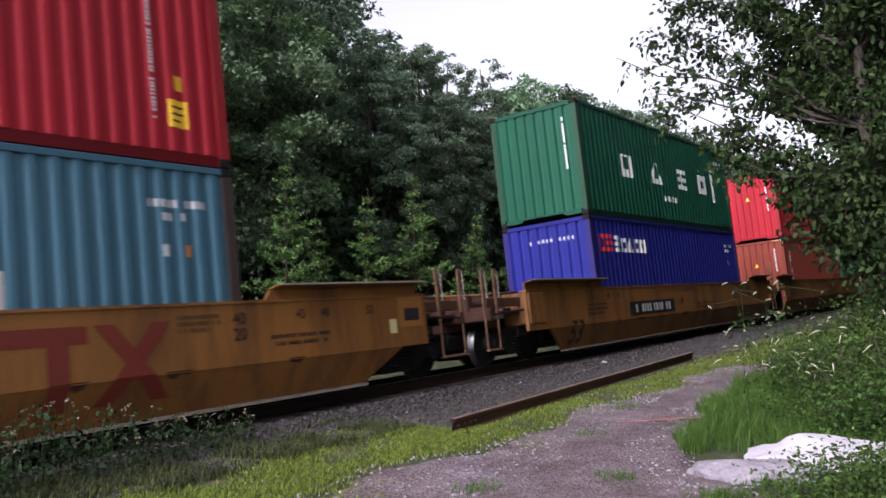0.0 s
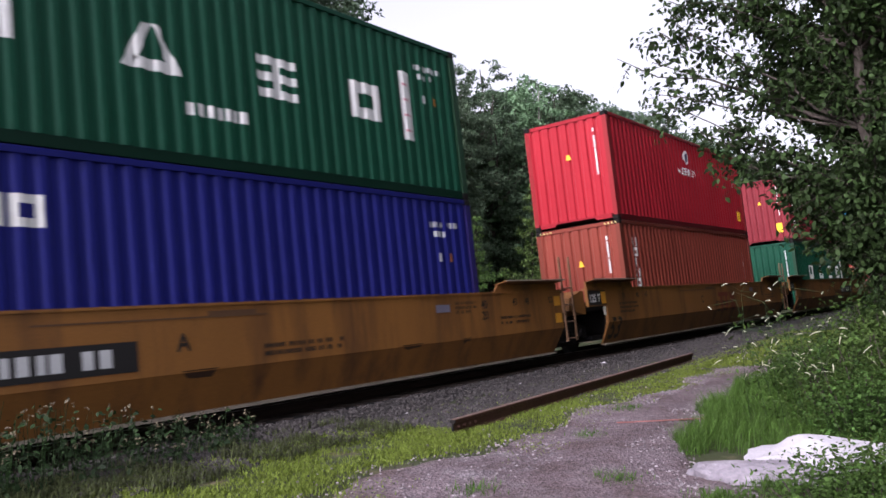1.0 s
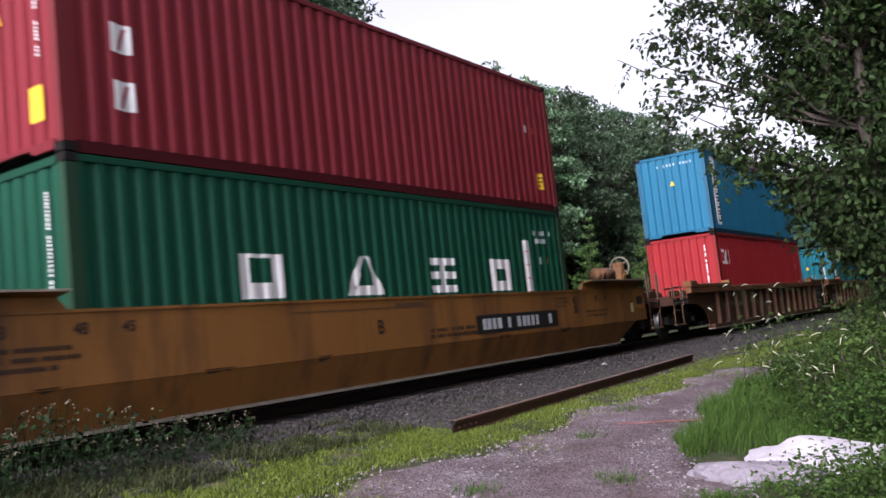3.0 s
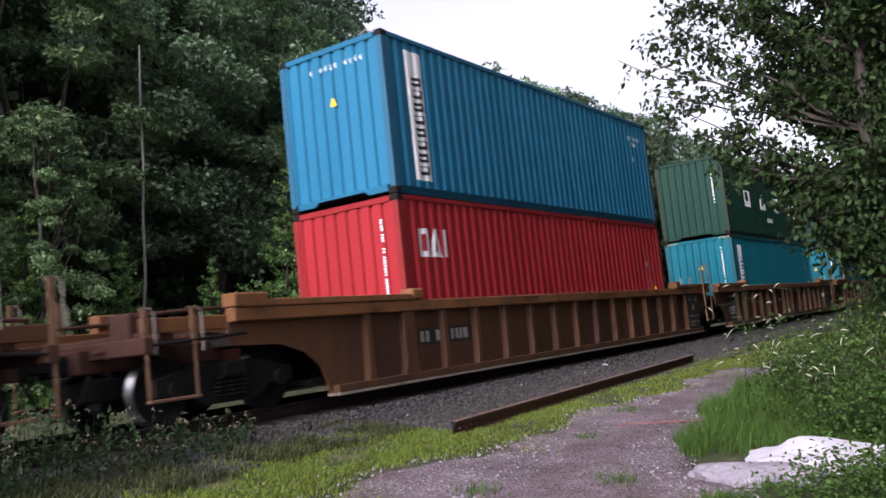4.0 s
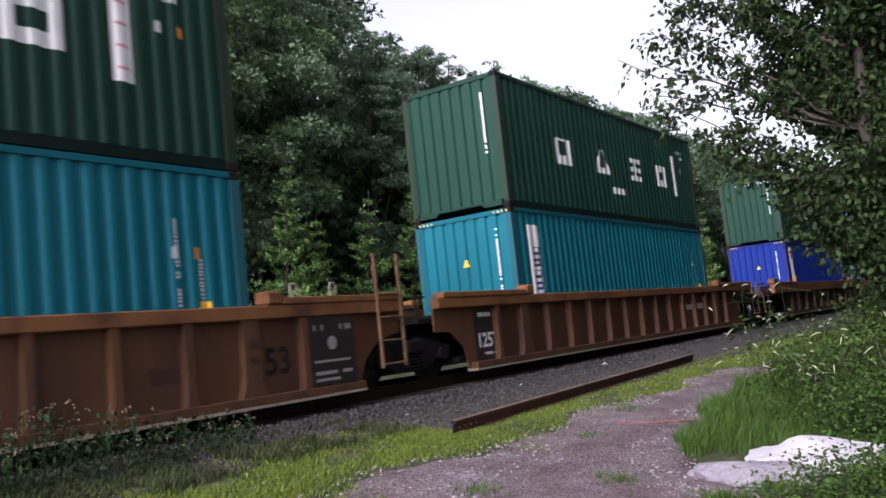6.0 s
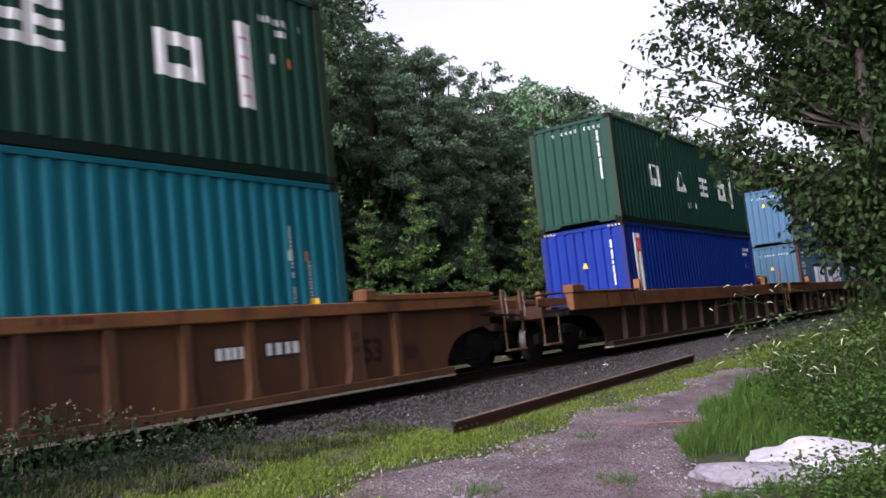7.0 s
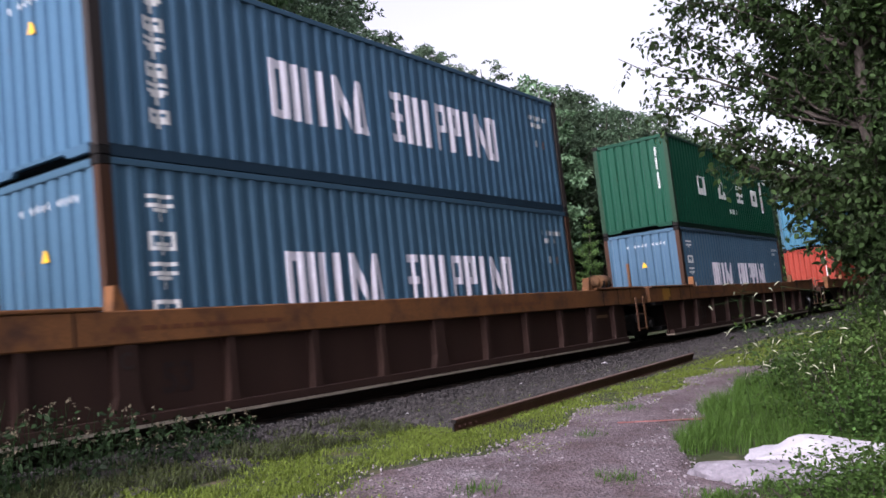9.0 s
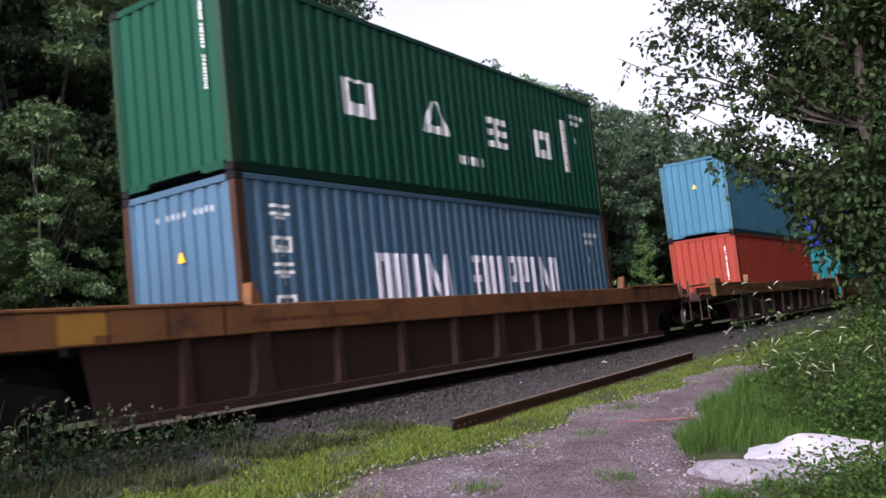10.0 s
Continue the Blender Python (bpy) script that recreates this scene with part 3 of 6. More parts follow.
def container(color, label, h=2.896, group="containers on the train", post=None):
    color = tuple(0.60 * c for c in color)
    box = empty("shipping_container", label, "shipping container", group)
    ms = BOXES[h]
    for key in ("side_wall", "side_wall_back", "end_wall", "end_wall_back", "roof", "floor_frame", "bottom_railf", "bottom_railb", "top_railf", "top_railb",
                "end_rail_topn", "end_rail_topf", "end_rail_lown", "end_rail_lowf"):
        # bottom rails at 0.3 of the paint: shadow along the base is coloured in
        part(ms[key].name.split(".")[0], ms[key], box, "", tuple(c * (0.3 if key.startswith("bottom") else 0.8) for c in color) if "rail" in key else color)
    for x in (0.0, CL - 0.16):
        for y in (-CW / 2, CW / 2 - 0.12):
            part("corner_post", ms["corner_post"], box, "", post or tuple(0.7 * c + d for c, d in zip(color, (0.012, 0.006, 0.003))), (x, y, 0))
    for x in (0.0, CL - 0.178):
        for y in (-CW / 2 - 0.002, CW / 2 - 0.16):
            for z in (0.0, h - 0.118):
                part("corner_casting", ms["corner_casting"], box, "", None, (x - 0.001 + 0.002 * (x > 1), y, z))
    rng = random.Random(label)
    box["height"] = h
    return box, rng


def end_code(y, z, w):
    """A number across the top of an end wall: small spaced strokes."""
    out = []
    for i in range(11):
        if i in (4, 9):
            continue
        u = y + w * i / 11
        out += [rect(u, z + 0.012 * (i % 2), 0.022, 0.10), rect(u + 0.034, z + 0.03, 0.02, 0.055)]
    return out


PALE = (0.45, 0.46, 0.46)


def codes(box, rng, h, end=True, tri=True, stripe=False, top=True):
    """Numbers at the far end of the side, and down the end wall; a warning triangle and hazard stripes."""
    if top:
        mark(box, bars(10.83, h - 0.58, 0.9, 0.1, rng) + bars(10.95, h - 0.75, 0.45, 0.1, rng), PALE, "code_marking", "white code bars")
    mark(box, [rect(11.0, h - 1.2, 0.10, 0.15)], PALE, "decal", "small white decal")
    mark(box, [rect(11.35, h - 1.2, 0.10, 0.15)], ORANGE, "decal", "small orange decal")
    if end:
        end_mark(box, bars(-0.84, h - 1.7, 0.055, 1.3, rng, True), (0.6, 0.6, 0.58), "code_marking", "white code bars")
    if tri:
        end_mark(box, [[(-0.09, 1.78), (0.07, 1.78), (0.015, 1.93), (-0.035, 1.93)]], YELLOW, "warning_triangle", "yellow warning triangle")
    if stripe:
        st = []
        for side in (-1, 1):
            for i in range(4):
                y = side * 0.95 - 0.2 + i * 0.1
                st.append([(y, h - 0.10), (y + 0.035, h - 0.10), (y + 0.055, h - 0.045), (y + 0.02, h - 0.045)])
        b = Build()
        for p in st:
            b.add([(-0.004, y, z) for y, z in p], [(0, 1, 2, 3)])
        part("hazard_stripe", b.mesh("hazard_stripe", M_MARK), box, "pale yellow hazard stripes", (0.5, 0.4, 0.16))


def word_uasc(box, h):
    t, z, hh = 0.19, 1.16, 0.62
    for shape, x, w in ((cup, 2.46, 0.82), (tent, 4.62, 0.95), (slats, 6.9, 0.8), (clasp, 8.97, 0.78)):
        mark(box, shape(x, z, w, hh, t if shape is not slats else 0.13), WHITE, "logo_shape", "large white block shape")
    mark(box, [rect(10.36, 0.95, 0.30, 1.25)], WHITE, "logo_band", "white upright band")
    me = drape([rect(10.42, 1.1 + 0.28 * i, 0.18, 0.04) for i in range(4)], "band_marking", M_MARK)
    for v in me.vertices:
        v.co.y -= 0.004
    part("band_marking", me, box, "faint red bars on the band", (0.5, 0.22, 0.25))


GREEN = (0.009, 0.092, 0.050)


def uasc(shade, note):
    c = tuple(a * shade for a in (GREEN if shade > 0.85 else (0.017, 0.078, 0.050)))
    box, rng = container(c, "green corrugated container with white block shapes, " + note)
    word_uasc(box, 2.896)
    mark(box, bars(5.6, 0.68, 1.05, 0.17, rng), WHITE, "small_lettering", "row of small white bars")
    codes(box, rng, 2.896, tri=False)
    return box


def column_logo(box, h, ground_col, ink, n, z0, z1, x=0.68, w=0.5, bird=True):
    """An upright white panel with dark blocks one above another."""
    mark(box, [rect(x, z0, w, z1 - z0)], ground_col, "logo_panel", "upright white panel")
    out, step = [], (z1 - z0 - (0.5 if bird else 0.1)) / n
    for i in range(n):
        zz = z0 + 0.1 + i * step
        out += ring(x + 0.1, zz, w - 0.2, step * 0.7, 0.06) if i % 2 else cup(x + 0.1, zz, w - 0.2, step * 0.7, 0.06)
    me = drape(out, "logo_pattern", M_MARK)
    for v in me.vertices:
        v.co.y -= 0.004
    part("logo_pattern", me, box, "dark blocks on the panel", ink)


def china_word(box, z, hh=0.88):
    t = 0.13
    w = 0.37
    one = (clasp, twin, None, slant, tent)
    two = (slats, twin, None, flag_block, flag_block, None, slant, clasp)
    for x, kinds, step in ((2.92, one, 0.462), (5.78, two, 0.452)):
        for i, k in enumerate(kinds):
            p = [rect(x + i * step + 0.1, z, t, hh)] if k is None else k(x + i * step, z, w, hh, t)
            mark(box, p, (0.68, 0.66, 0.72), "logo_shape", "tall white block shape")


def column_signs(box, zs, x=1.15, s=0.42):
    for i, z in enumerate(zs):
        p = ring(x, z, s, s * 0.62, 0.05) if i % 2 else [rect(x, z + s * 0.3, s, 0.05), rect(x, z + s * 0.6, s, 0.05)]
        p += [rect(x + s / 2 - 0.025, z - 0.06, 0.05, s * 0.8), rect(x + s * 0.2, z + s * 0.15, s * 0.6, 0.045)]
        mark(box, p, WHITE, "logo_sign", "white block sign")


def stack(s, lower, upper, h=2.896):
    rolling(lower, s, 0.33)
    rolling(upper, s, 0.33 + 2.896 + 0.006)


def text_mesh(word, size, mat):
    cu = bpy.data.curves.new("writing", "FONT")
    cu.body, cu.size, cu.offset = word, size, 0.022 * size
    ob = new("writing", cu)
    me = bpy.data.meshes.new_from_object(ob.evaluated_get(bpy.context.evaluated_depsgraph_get()))
    bpy.data.objects.remove(ob)
    me.materials.append(mat)
    me.name = "writing"
    return me


# the stacks in the order in which they pass
S = dict(z=-4.1, a=19.43, b=38.83, c=58.34, d=82.02, e=101.42, f=120.99, g=144.39, h=164.17, i=183.8, j=207.32, k=226.8, l=246.3)


def tall_code(box, rng, x=11.05, n=2, h=2.896):
    for i in range(n):
        mark(box, bars(x + 0.38 * i, 0.5, 0.055, h - 1.2 - 0.5 * i, rng, True), PALE, "code_marking", "white code bars")
    mark(box, [rect(x + 0.36, 0.95, 0.15, 0.2)], YELLOW, "decal", "yellow decal")


def plate(box, x=11.25):
    mark(box, [rect(x, 0.46, 0.3, 0.36)], (0.75, 0.45, 0.02), "warning_plate", "yellow warning plate")
    me = drape([rect(x + 0.05, 0.71, 0.2, 0.03), rect(x + 0.05, 0.62, 0.2, 0.03), rect(x + 0.05, 0.53, 0.15, 0.03)], "plate_marking", M_MARK)
    for v in me.vertices:
        v.co.y -= 0.004
    part("plate_marking", me, box, "dark bars on the plate", BLACK)


def build_containers():
    # z
    lo, r = container((0.088, 0.215, 0.285), "faded blue-grey corrugated container with one white block shape", post=(0.045, 0.035, 0.03))
    mark(lo, [rect(8.15, 0.9, 0.85, 0.62), rect(8.3, 1.56, 0.62, 0.25)], WHITE, "logo_shape", "white block shape")
    codes(lo, r, 2.896)
    up, r = container((0.50, 0.030, 0.042), "red corrugated steel container with a yellow warning plate")
    plate(up)
    tall_code(up, r, 11.0, 1)
    stack(S["z"], lo, up)
    # a
    lo, r = container((0.018, 0.022, 0.21), "deep blue corrugated container with red and white shapes")
    for x, k in ((0.47, clasp), (0.9, slats)):
        mark(lo, k(x, 2.0, 0.36, 0.44, 0.1), REDM, "logo_shape", "red block shape")
    for i, k in enumerate((slats, ring, tent, clasp, ring)):
        mark(lo, k(1.39 + 0.435 * i, 2.0, 0.39, 0.36 if i else 0.42, 0.1), WHITE, "logo_shape", "white block shape")
    codes(lo, r, 2.896, end=False, tri=False)
    end_mark(lo, end_code(-0.75, 2.35, 1.3), PALE, "code_marking", "white code bars")
    stack(S["a"], lo, uasc(1.0, "clean bright end"))
    # b
    lo, r = container((0.30, 0.062, 0.04), "faded brownish red corrugated container with white shapes")
    for i, k in enumerate((twin, ring, None, twin, ring, slant)):
        zz = 2.2 - 0.275 * i
        mark(lo, [rect(0.86, zz, 0.1, 0.24)] if k is None else k(0.76, zz, 0.3, 0.24, 0.075), WHITE, "logo_shape", "white block shape")
    codes(lo, r, 2.896, stripe=True, top=False)
    tall_code(lo, r)
    up, r = container((0.47, 0.022, 0.035), "bright red corrugated container with a round white emblem")
    c = [(6.18 + 0.24 * math.cos(a * math.pi / 8), 2.29 + 0.23 * math.sin(a * math.pi / 8)) for a in range(16)]
    mark(up, [c], WHITE, "round_emblem", "round white emblem")
    me = drape([[(6.08, 2.14), (6.26, 2.14), (6.3, 2.45), (6.14, 2.36)]], "emblem_figure", M_MARK)
    for v in me.vertices:
        v.co.y -= 0.004
    part("emblem_figure", me, up, "dark figure on the emblem", (0.03, 0.03, 0.08))
    for i, k in enumerate((slant, tent, clasp, slats, twin, twin, tent, slant)):
        mark(up, k(5.28 + 0.21 * i, 1.69, 0.17, 0.23, 0.045), WHITE, "logo_shape", "white shape under the emblem")
    codes(up, r, 2.896, top=False)
    plate(up)
    stack(S["b"], lo, up)
    # c
    lo = uasc(1.0, "low in the wagon")
    up, r = container((0.27, 0.03, 0.04), "dark red corrugated container with three white shapes")
    for i in range(3):
        mark(up, [rect(0.72, 2.02 - 0.72 * i, 0.3, 0.37)], WHITE, "logo_shape", "white block shape")
        me = drape([[(0.8, 2.05 - 0.72 * i), (0.86, 2.05 - 0.72 * i), (0.96, 2.34 - 0.72 * i), (0.9, 2.34 - 0.72 * i)]], "logo_cut", M_MARK)
        for v in me.vertices:
            v.co.y -= 0.004
        part("logo_cut", me, up, "dark red stroke", (0.27, 0.03, 0.04))
    codes(up, r, 2.896, stripe=True, top=False)
    plate(up, 11.33)
    end_mark(up, [rect(-0.87, 0.43, 0.27, 0.42)], (0.75, 0.45, 0.02), "warning_plate", "yellow warning plate")
    stack(S["c"], lo, up)
    # d
    lo, r = container((0.40, 0.028, 0.032), "red corrugated container with white block shapes near its end")
    mark(lo, clasp(0.54, 1.81, 0.32, 0.5, 0.1), WHITE, "logo_shape", "white block shape")
    mark(lo, tent(0.88, 1.81, 0.36, 0.5, 0.1), WHITE, "logo_shape", "white block shape")
    mark(lo, [rect(1.28, 1.81, 0.11, 0.5)], WHITE, "logo_shape", "white block shape")
    codes(lo, r, 2.896, tri=False, top=False)
    tall_code(lo, r)
    up, r = container((0.022, 0.19, 0.32), "sky-blue corrugated container with an upright white panel")
    column_logo(up, 2.896, WHITE, BLACK, 8, 0.28, 2.65)
    codes(up, r, 2.896, end=False)
    end_mark(up, end_code(-0.75, 2.45, 1.3), PALE, "code_marking", "white code bars")
    stack(S["d"], lo, up)
    # e and f
    for k in "ef":
        lo, r = container((0.008, 0.175, 0.225), "teal corrugated container with an upright white panel")
        column_logo(lo, 2.896, WHITE, (0.02, 0.03, 0.1), 7, 0.3, 2.54)
        codes(lo, r, 2.896, stripe=True, top=False)
        tall_code(lo, r)
        stack(S[k], lo, uasc(0.72 if k == "e" else 0.8, "sooty"))
    # g
    lo, r = container((0.008, 0.034, 0.27), "blue corrugated container with red blocks on white")
    mark(lo, [rect(0.67, 0.4, 0.47, 2.2)], WHITE, "logo_panel", "upright white panel")
    me = drape(ring(0.76, 2.1, 0.27, 0.38, 0.08) + [rect(0.76, 1.8, 0.08, 0.3), rect(0.82, 0.5, 0.11, 1.1)], "logo_pattern", M_MARK)
    for v in me.vertices:
        v.co.y -= 0.004
    part("logo_pattern", me, lo, "red blocks on the panel", REDM)
    codes(lo, r, 2.896, stripe=True)
    for x in (11.05, 11.4):
        mark(lo, [[(x, 0.98), (x + 0.2, 0.98), (x + 0.13, 1.16), (x + 0.07, 1.16)]], YELLOW, "warning_triangle", "yellow warning triangle")
    mark(lo, [rect(11.2, 0.48, 0.5, 0.36)], WHITE, "decal", "white decal")
    me = drape([rect(11.27, 0.66, 0.36, 0.12)], "decal_bar", M_MARK)
    for v in me.vertices:
        v.co.y -= 0.004
    part("decal_bar", me, lo, "red bar on the decal", REDM)
    up = uasc(0.8, "bars along its end")
    end_mark(up, end_code(-0.9, 2.55, 1.5), PALE, "code_marking", "white code bars")
    stack(S["g"], lo, up)
    # h
    lo, r = container((0.080, 0.172, 0.255), "faded blue-grey corrugated container with big white shapes", post=(0.045, 0.022, 0.013))
    china_word(lo, 0.93)
    column_signs(lo, (2.2, 1.78, 1.36, 0.94), 0.64, 0.38)
    codes(lo, r, 2.896, end=False)
    end_mark(lo, end_code(-0.75, 2.4, 1.3), PALE, "code_marking", "white code bars")
    up, r = container((0.082, 0.182, 0.285), "blue-grey lower-height corrugated container with big white shapes", 2.591, post=(0.030, 0.024, 0.022))
    china_word(up, 0.88)
    column_signs(up, (1.98, 1.68, 1.38, 1.08, 0.78, 0.48), 0.77, 0.3)
    codes(up, r, 2.591, end=False)
    end_mark(up, end_code(-0.75, 2.15, 1.3), PALE, "code_marking", "white code bars")
    stack(S["h"], lo, up)
    # i
    lo, r = container((0.095, 0.185, 0.27), "faded pale blue corrugated container with big white shapes", post=(0.045, 0.022, 0.013))
    china_word(lo, 0.93)
    column_signs(lo, (2.2, 1.78, 1.36, 0.94), 0.64, 0.38)
    codes(lo, r, 2.896, end=False)
    end_mark(lo, end_code(-0.75, 2.4, 1.3), PALE, "code_marking", "white code bars")
    stack(S["i"], lo, uasc(0.9, "slightly weathered"))
    # j, k, l
    lo, r = container((0.40, 0.06, 0.035), "orange-red corrugated container, plain sides")
    codes(lo, r, 2.896, tri=False)
    up, r = container((0.07, 0.22, 0.31), "pale blue corrugated container, plain sides")
    codes(up, r, 2.896, end=False)
    stack(S["j"], lo, up)
    for k, a, b in (("k", (0.012, 0.2, 0.22), (0.012, 0.04, 0.26)), ("l", (0.35, 0.05, 0.03), GREEN)):
        lo, r = container(a, "teal corrugated container, plain sides" if k == "k" else "rusty red corrugated container, plain sides")
        up, r = container(b, "blue corrugated container, plain sides" if k == "k" else "green corrugated container, plain sides")
        codes(up, r, 2.896)
        stack(S[k], lo, up)


build_containers()

# ---------- well wagons ----------
WAGON_GROUP = "well wagons of the train"


def side_outline(le, re, deep):
    """Outline (x, z) of a ribbed well wagon's side, from its middle; le, re: whether an end carries a coupler."""
    top = 1.3
    if le:
        pts = [(-10.2, top), (-10.2, 0.9), (-9.3, 0.86), (-8.85, 0.72), (-8.55, 0.5), (-8.38, 0.12)]
    elif deep:
        pts = [(-9.95, top), (-9.95, 1.0), (-8.65, 1.0), (-8.5, 0.12)]
    else:
        pts = [(-9.5, top), (-9.5, 0.8), (-9.05, 0.78), (-8.65, 0.5), (-8.5, 0.12)]
    if re:
        pts += [(8.3, 0.12), (8.38, 0.4), (8.6, 0.62), (8.95, 0.76), (9.4, 0.82), (9.85, 0.86), (9.85, top)]
    elif deep:
        pts += [(8.2, 0.12), (8.2, 1.0), (9.45, 1.0), (9.45, top)]
    else:
        pts += [(8.0, 0.12), (8.2, 0.5), (8.5, 0.74), (8.9, 0.84), (9.1, 0.86), (9.1, top)]
    return pts


def put_text(word, size, parent, x, z, y, color, label=""):
    me = text_mesh(word, size, M_MARK)
    for v in me.vertices:
        v.co = (x + v.co.x, y, z + v.co.y)
    return part("writing", me, parent, label, color)


def flat_marks(polys, parent, y, color, name="marking", label="", lean=0.0):
    b = Build()
    for p in polys:
        b.add([(x, y + lean * z, z) for x, z in p], [tuple(range(len(p)))])
    return part(name, b.mesh(name, M_MARK), parent, label, color)


def ladder(parent, x, y, z0, z1, w=0.42, mat=None):
    lad = part("ladder", Build().box(x - 0.025, x + 0.025, y - 0.02, y + 0.02, z0, z1, 0.006).box(x + w - 0.025, x + w + 0.025, y - 0.02, y + 0.02, z0, z1, 0.006).mesh("ladder", mat or M_POST), parent, "rusty tan ladder")
    z = z0 + 0.06
    while z < min(z1, 1.5):
        part("rung", Build().rod((x, y - 0.01, z), (x + w, y - 0.01, z), 0.016).mesh("rung", mat or M_POST), lad)
        z += 0.36
    return lad


def end_gear(wag, x, way, mat, at=(0.55, 1.25), near_top=1.8, far_top=1.8):
    """Platform, draft sill, coupler, grab posts and steps at a coupled end; way is -1 or 1."""
    def X(a, b):
        return (min(x + way * a, x + way * b), max(x + way * a, x + way * b))
    sill = Build()
    sill.box(*X(-0.8, 1.45), -0.35, 0.35, 0.72, 1.02, 0.02)
    sill.box(*X(1.15, 1.3), -1.42, 1.42, 0.88, 1.08, 0.015)
    sill.box(*X(-0.1, 1.2), -1.3, -0.5, 1.0, 1.04)
    sill.box(*X(-0.1, 1.2), 0.5, 1.3, 1.0, 1.04)
    part("draft_sill", sill.mesh("draft_sill", M_RAIL if mat != M_YEL else M_RIB), wag, "rusty end platform")
    # dark blocks added below the platform, where there is only black shade
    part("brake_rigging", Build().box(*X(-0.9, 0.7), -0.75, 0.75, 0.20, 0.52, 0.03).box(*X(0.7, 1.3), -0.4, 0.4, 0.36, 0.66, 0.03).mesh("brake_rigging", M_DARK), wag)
    part("trainline_pipe", Build().tube([(x - way * 0.9, -0.95, 0.98), (x, -0.98, 1.1), (x + way * 0.8, -0.9, 1.12), (x + way * 1.4, -0.6, 0.95)], [0.03] * 4).mesh("trainline_pipe", M_RAIL), wag, "rusty brake pipe")
    part("cross_plate", Build().box(*X(0.2, 0.5), -1.25, 1.25, 1.04, 1.1, 0.01).box(*X(0.75, 0.95), -1.25, 1.25, 1.04, 1.16, 0.01).mesh("cross_plate", M_RAIL), wag, "rusty cross bearer")
    part("coupler", Build().box(*X(1.45, 2.0), -0.09, 0.09, 0.78, 0.92, 0.02).box(*X(1.95, 2.2), -0.17, 0.17, 0.72, 0.98, 0.03).mesh("coupler", M_DARK), wag)
    for y in (-1.4, 1.4):
        top = near_top if y < 0 else far_top
        for d in at:
            if top > 1.1:
                post = part("grab_post", Build().box(x + way * d - 0.04, x + way * d + 0.04, y - 0.015, y + 0.015, 0.95, top, 0.005).mesh("grab_post", M_POST), wag, "flat tan grab post")
                lx = x + way * d + 0.13
                part("handrail", Build().tube([(lx, y, top - 0.55), (lx, y, top - 0.06), (lx - 0.05, y, top - 0.01), (x + way * d, y, top - 0.01)], [0.012] * 4).mesh("handrail", M_LOOP), post)
            part("hanger", Build().box(x + way * d - 0.018, x + way * d + 0.018, y - 0.012, y + 0.012, 0.34, 0.96, 0.004).mesh("hanger", M_POST), wag)
        part("step", Build().box(*X(at[0] - 0.02, at[1] + 0.02), y - 0.05, y + 0.05, 0.31, 0.35, 0.008).mesh("step", M_POST), wag, "hanging step")
        part("brace", Build().rod((x - way * 0.3, y, 1.05), (x + way * 1.2, y, 0.98), 0.02).mesh("brace", M_SHADE), wag)
        part("platform_rail", Build().box(*X(-0.25, 1.25), y * 0.93 - 0.03, y * 0.93 + 0.03, 1.12, 1.3, 0.012).mesh("platform_rail", mat), wag, "rusty rail along the end platform")
        part("pipe", Build().rod((x - way * 0.35, y * 0.8, 1.42), (x + way * 1.15, y * 0.8, 1.36), 0.025).mesh("pipe", M_RAIL), wag)
    part("brake_cylinder", Build().rod((x + way * 0.1, -0.55, 1.2), (x + way * 0.75, -0.55, 1.2), 0.14, 0.14, 12).box(*X(0.8, 1.0), -0.75, -0.35, 1.04, 1.42, 0.02).mesh("brake_cylinder", M_RAIL), wag, "rusty brake cylinder on the platform")
    hose = Build()
    pts = [(x + way * (1.4 + 0.5 * k / 6), -0.5, 0.7 - 0.35 * math.sin(math.pi * k / 6)) for k in range(7)]
    hose.tube(pts, [0.025] * len(pts))
    part("air_hose", hose.mesh("air_hose", M_DARK), wag)


def air_tank(wag, x0, x1, y, z, mat):
    t = Build()
    for a, b, r0, r1 in ((x0, x0 + 0.08, 0.1, 0.18), (x0 + 0.08, x1 - 0.08, 0.18, 0.18), (x1 - 0.08, x1, 0.18, 0.1)):
        t.rod((a, y, z), (b, y, z), r0, r1, 14)
    tank = part("air_tank", t.mesh("air_tank", mat, True), wag, "cylindrical air tank")
    for x in (x0 + 0.25, x1 - 0.25):
        part("strap", Build().box(x - 0.03, x + 0.03, y - 0.2, y + 0.2, 1.1, z + 0.02).mesh("strap", M_SHADE), tank)
    part("valve", Build().box(x1 + 0.02, x1 + 0.18, y - 0.08, y + 0.1, z - 0.12, z + 0.1, 0.02).mesh("valve", M_SHADE), tank)


def handwheel(wag, x, y, z, mat):
    stand = part("brake_stand", Build().box(x - 0.28, x - 0.05, y - 0.16, y + 0.1, z - 0.35, z + 0.12, 0.03).box(x - 0.2, x - 0.05, y - 0.05, y + 0.05, 1.0, z).mesh("brake_stand", mat), wag)
    b = Build()
    n = 20
    ring_pts = [(x, y + 0.27 * math.cos(2 * math.pi * i / n), z + 0.27 * math.sin(2 * math.pi * i / n)) for i in range(n)]
    for i in range(n):
        b.rod(ring_pts[i], ring_pts[(i + 1) % n], 0.018, seg=6)
    for i in range(0, n, 4):
        b.rod((x, y, z), ring_pts[i], 0.012, seg=5)
    part("handwheel", b.mesh("handwheel", surface("pale_wheel_paint", (0.45, 0.40, 0.30), 0.6)), stand, "pale spoked brake wheel")


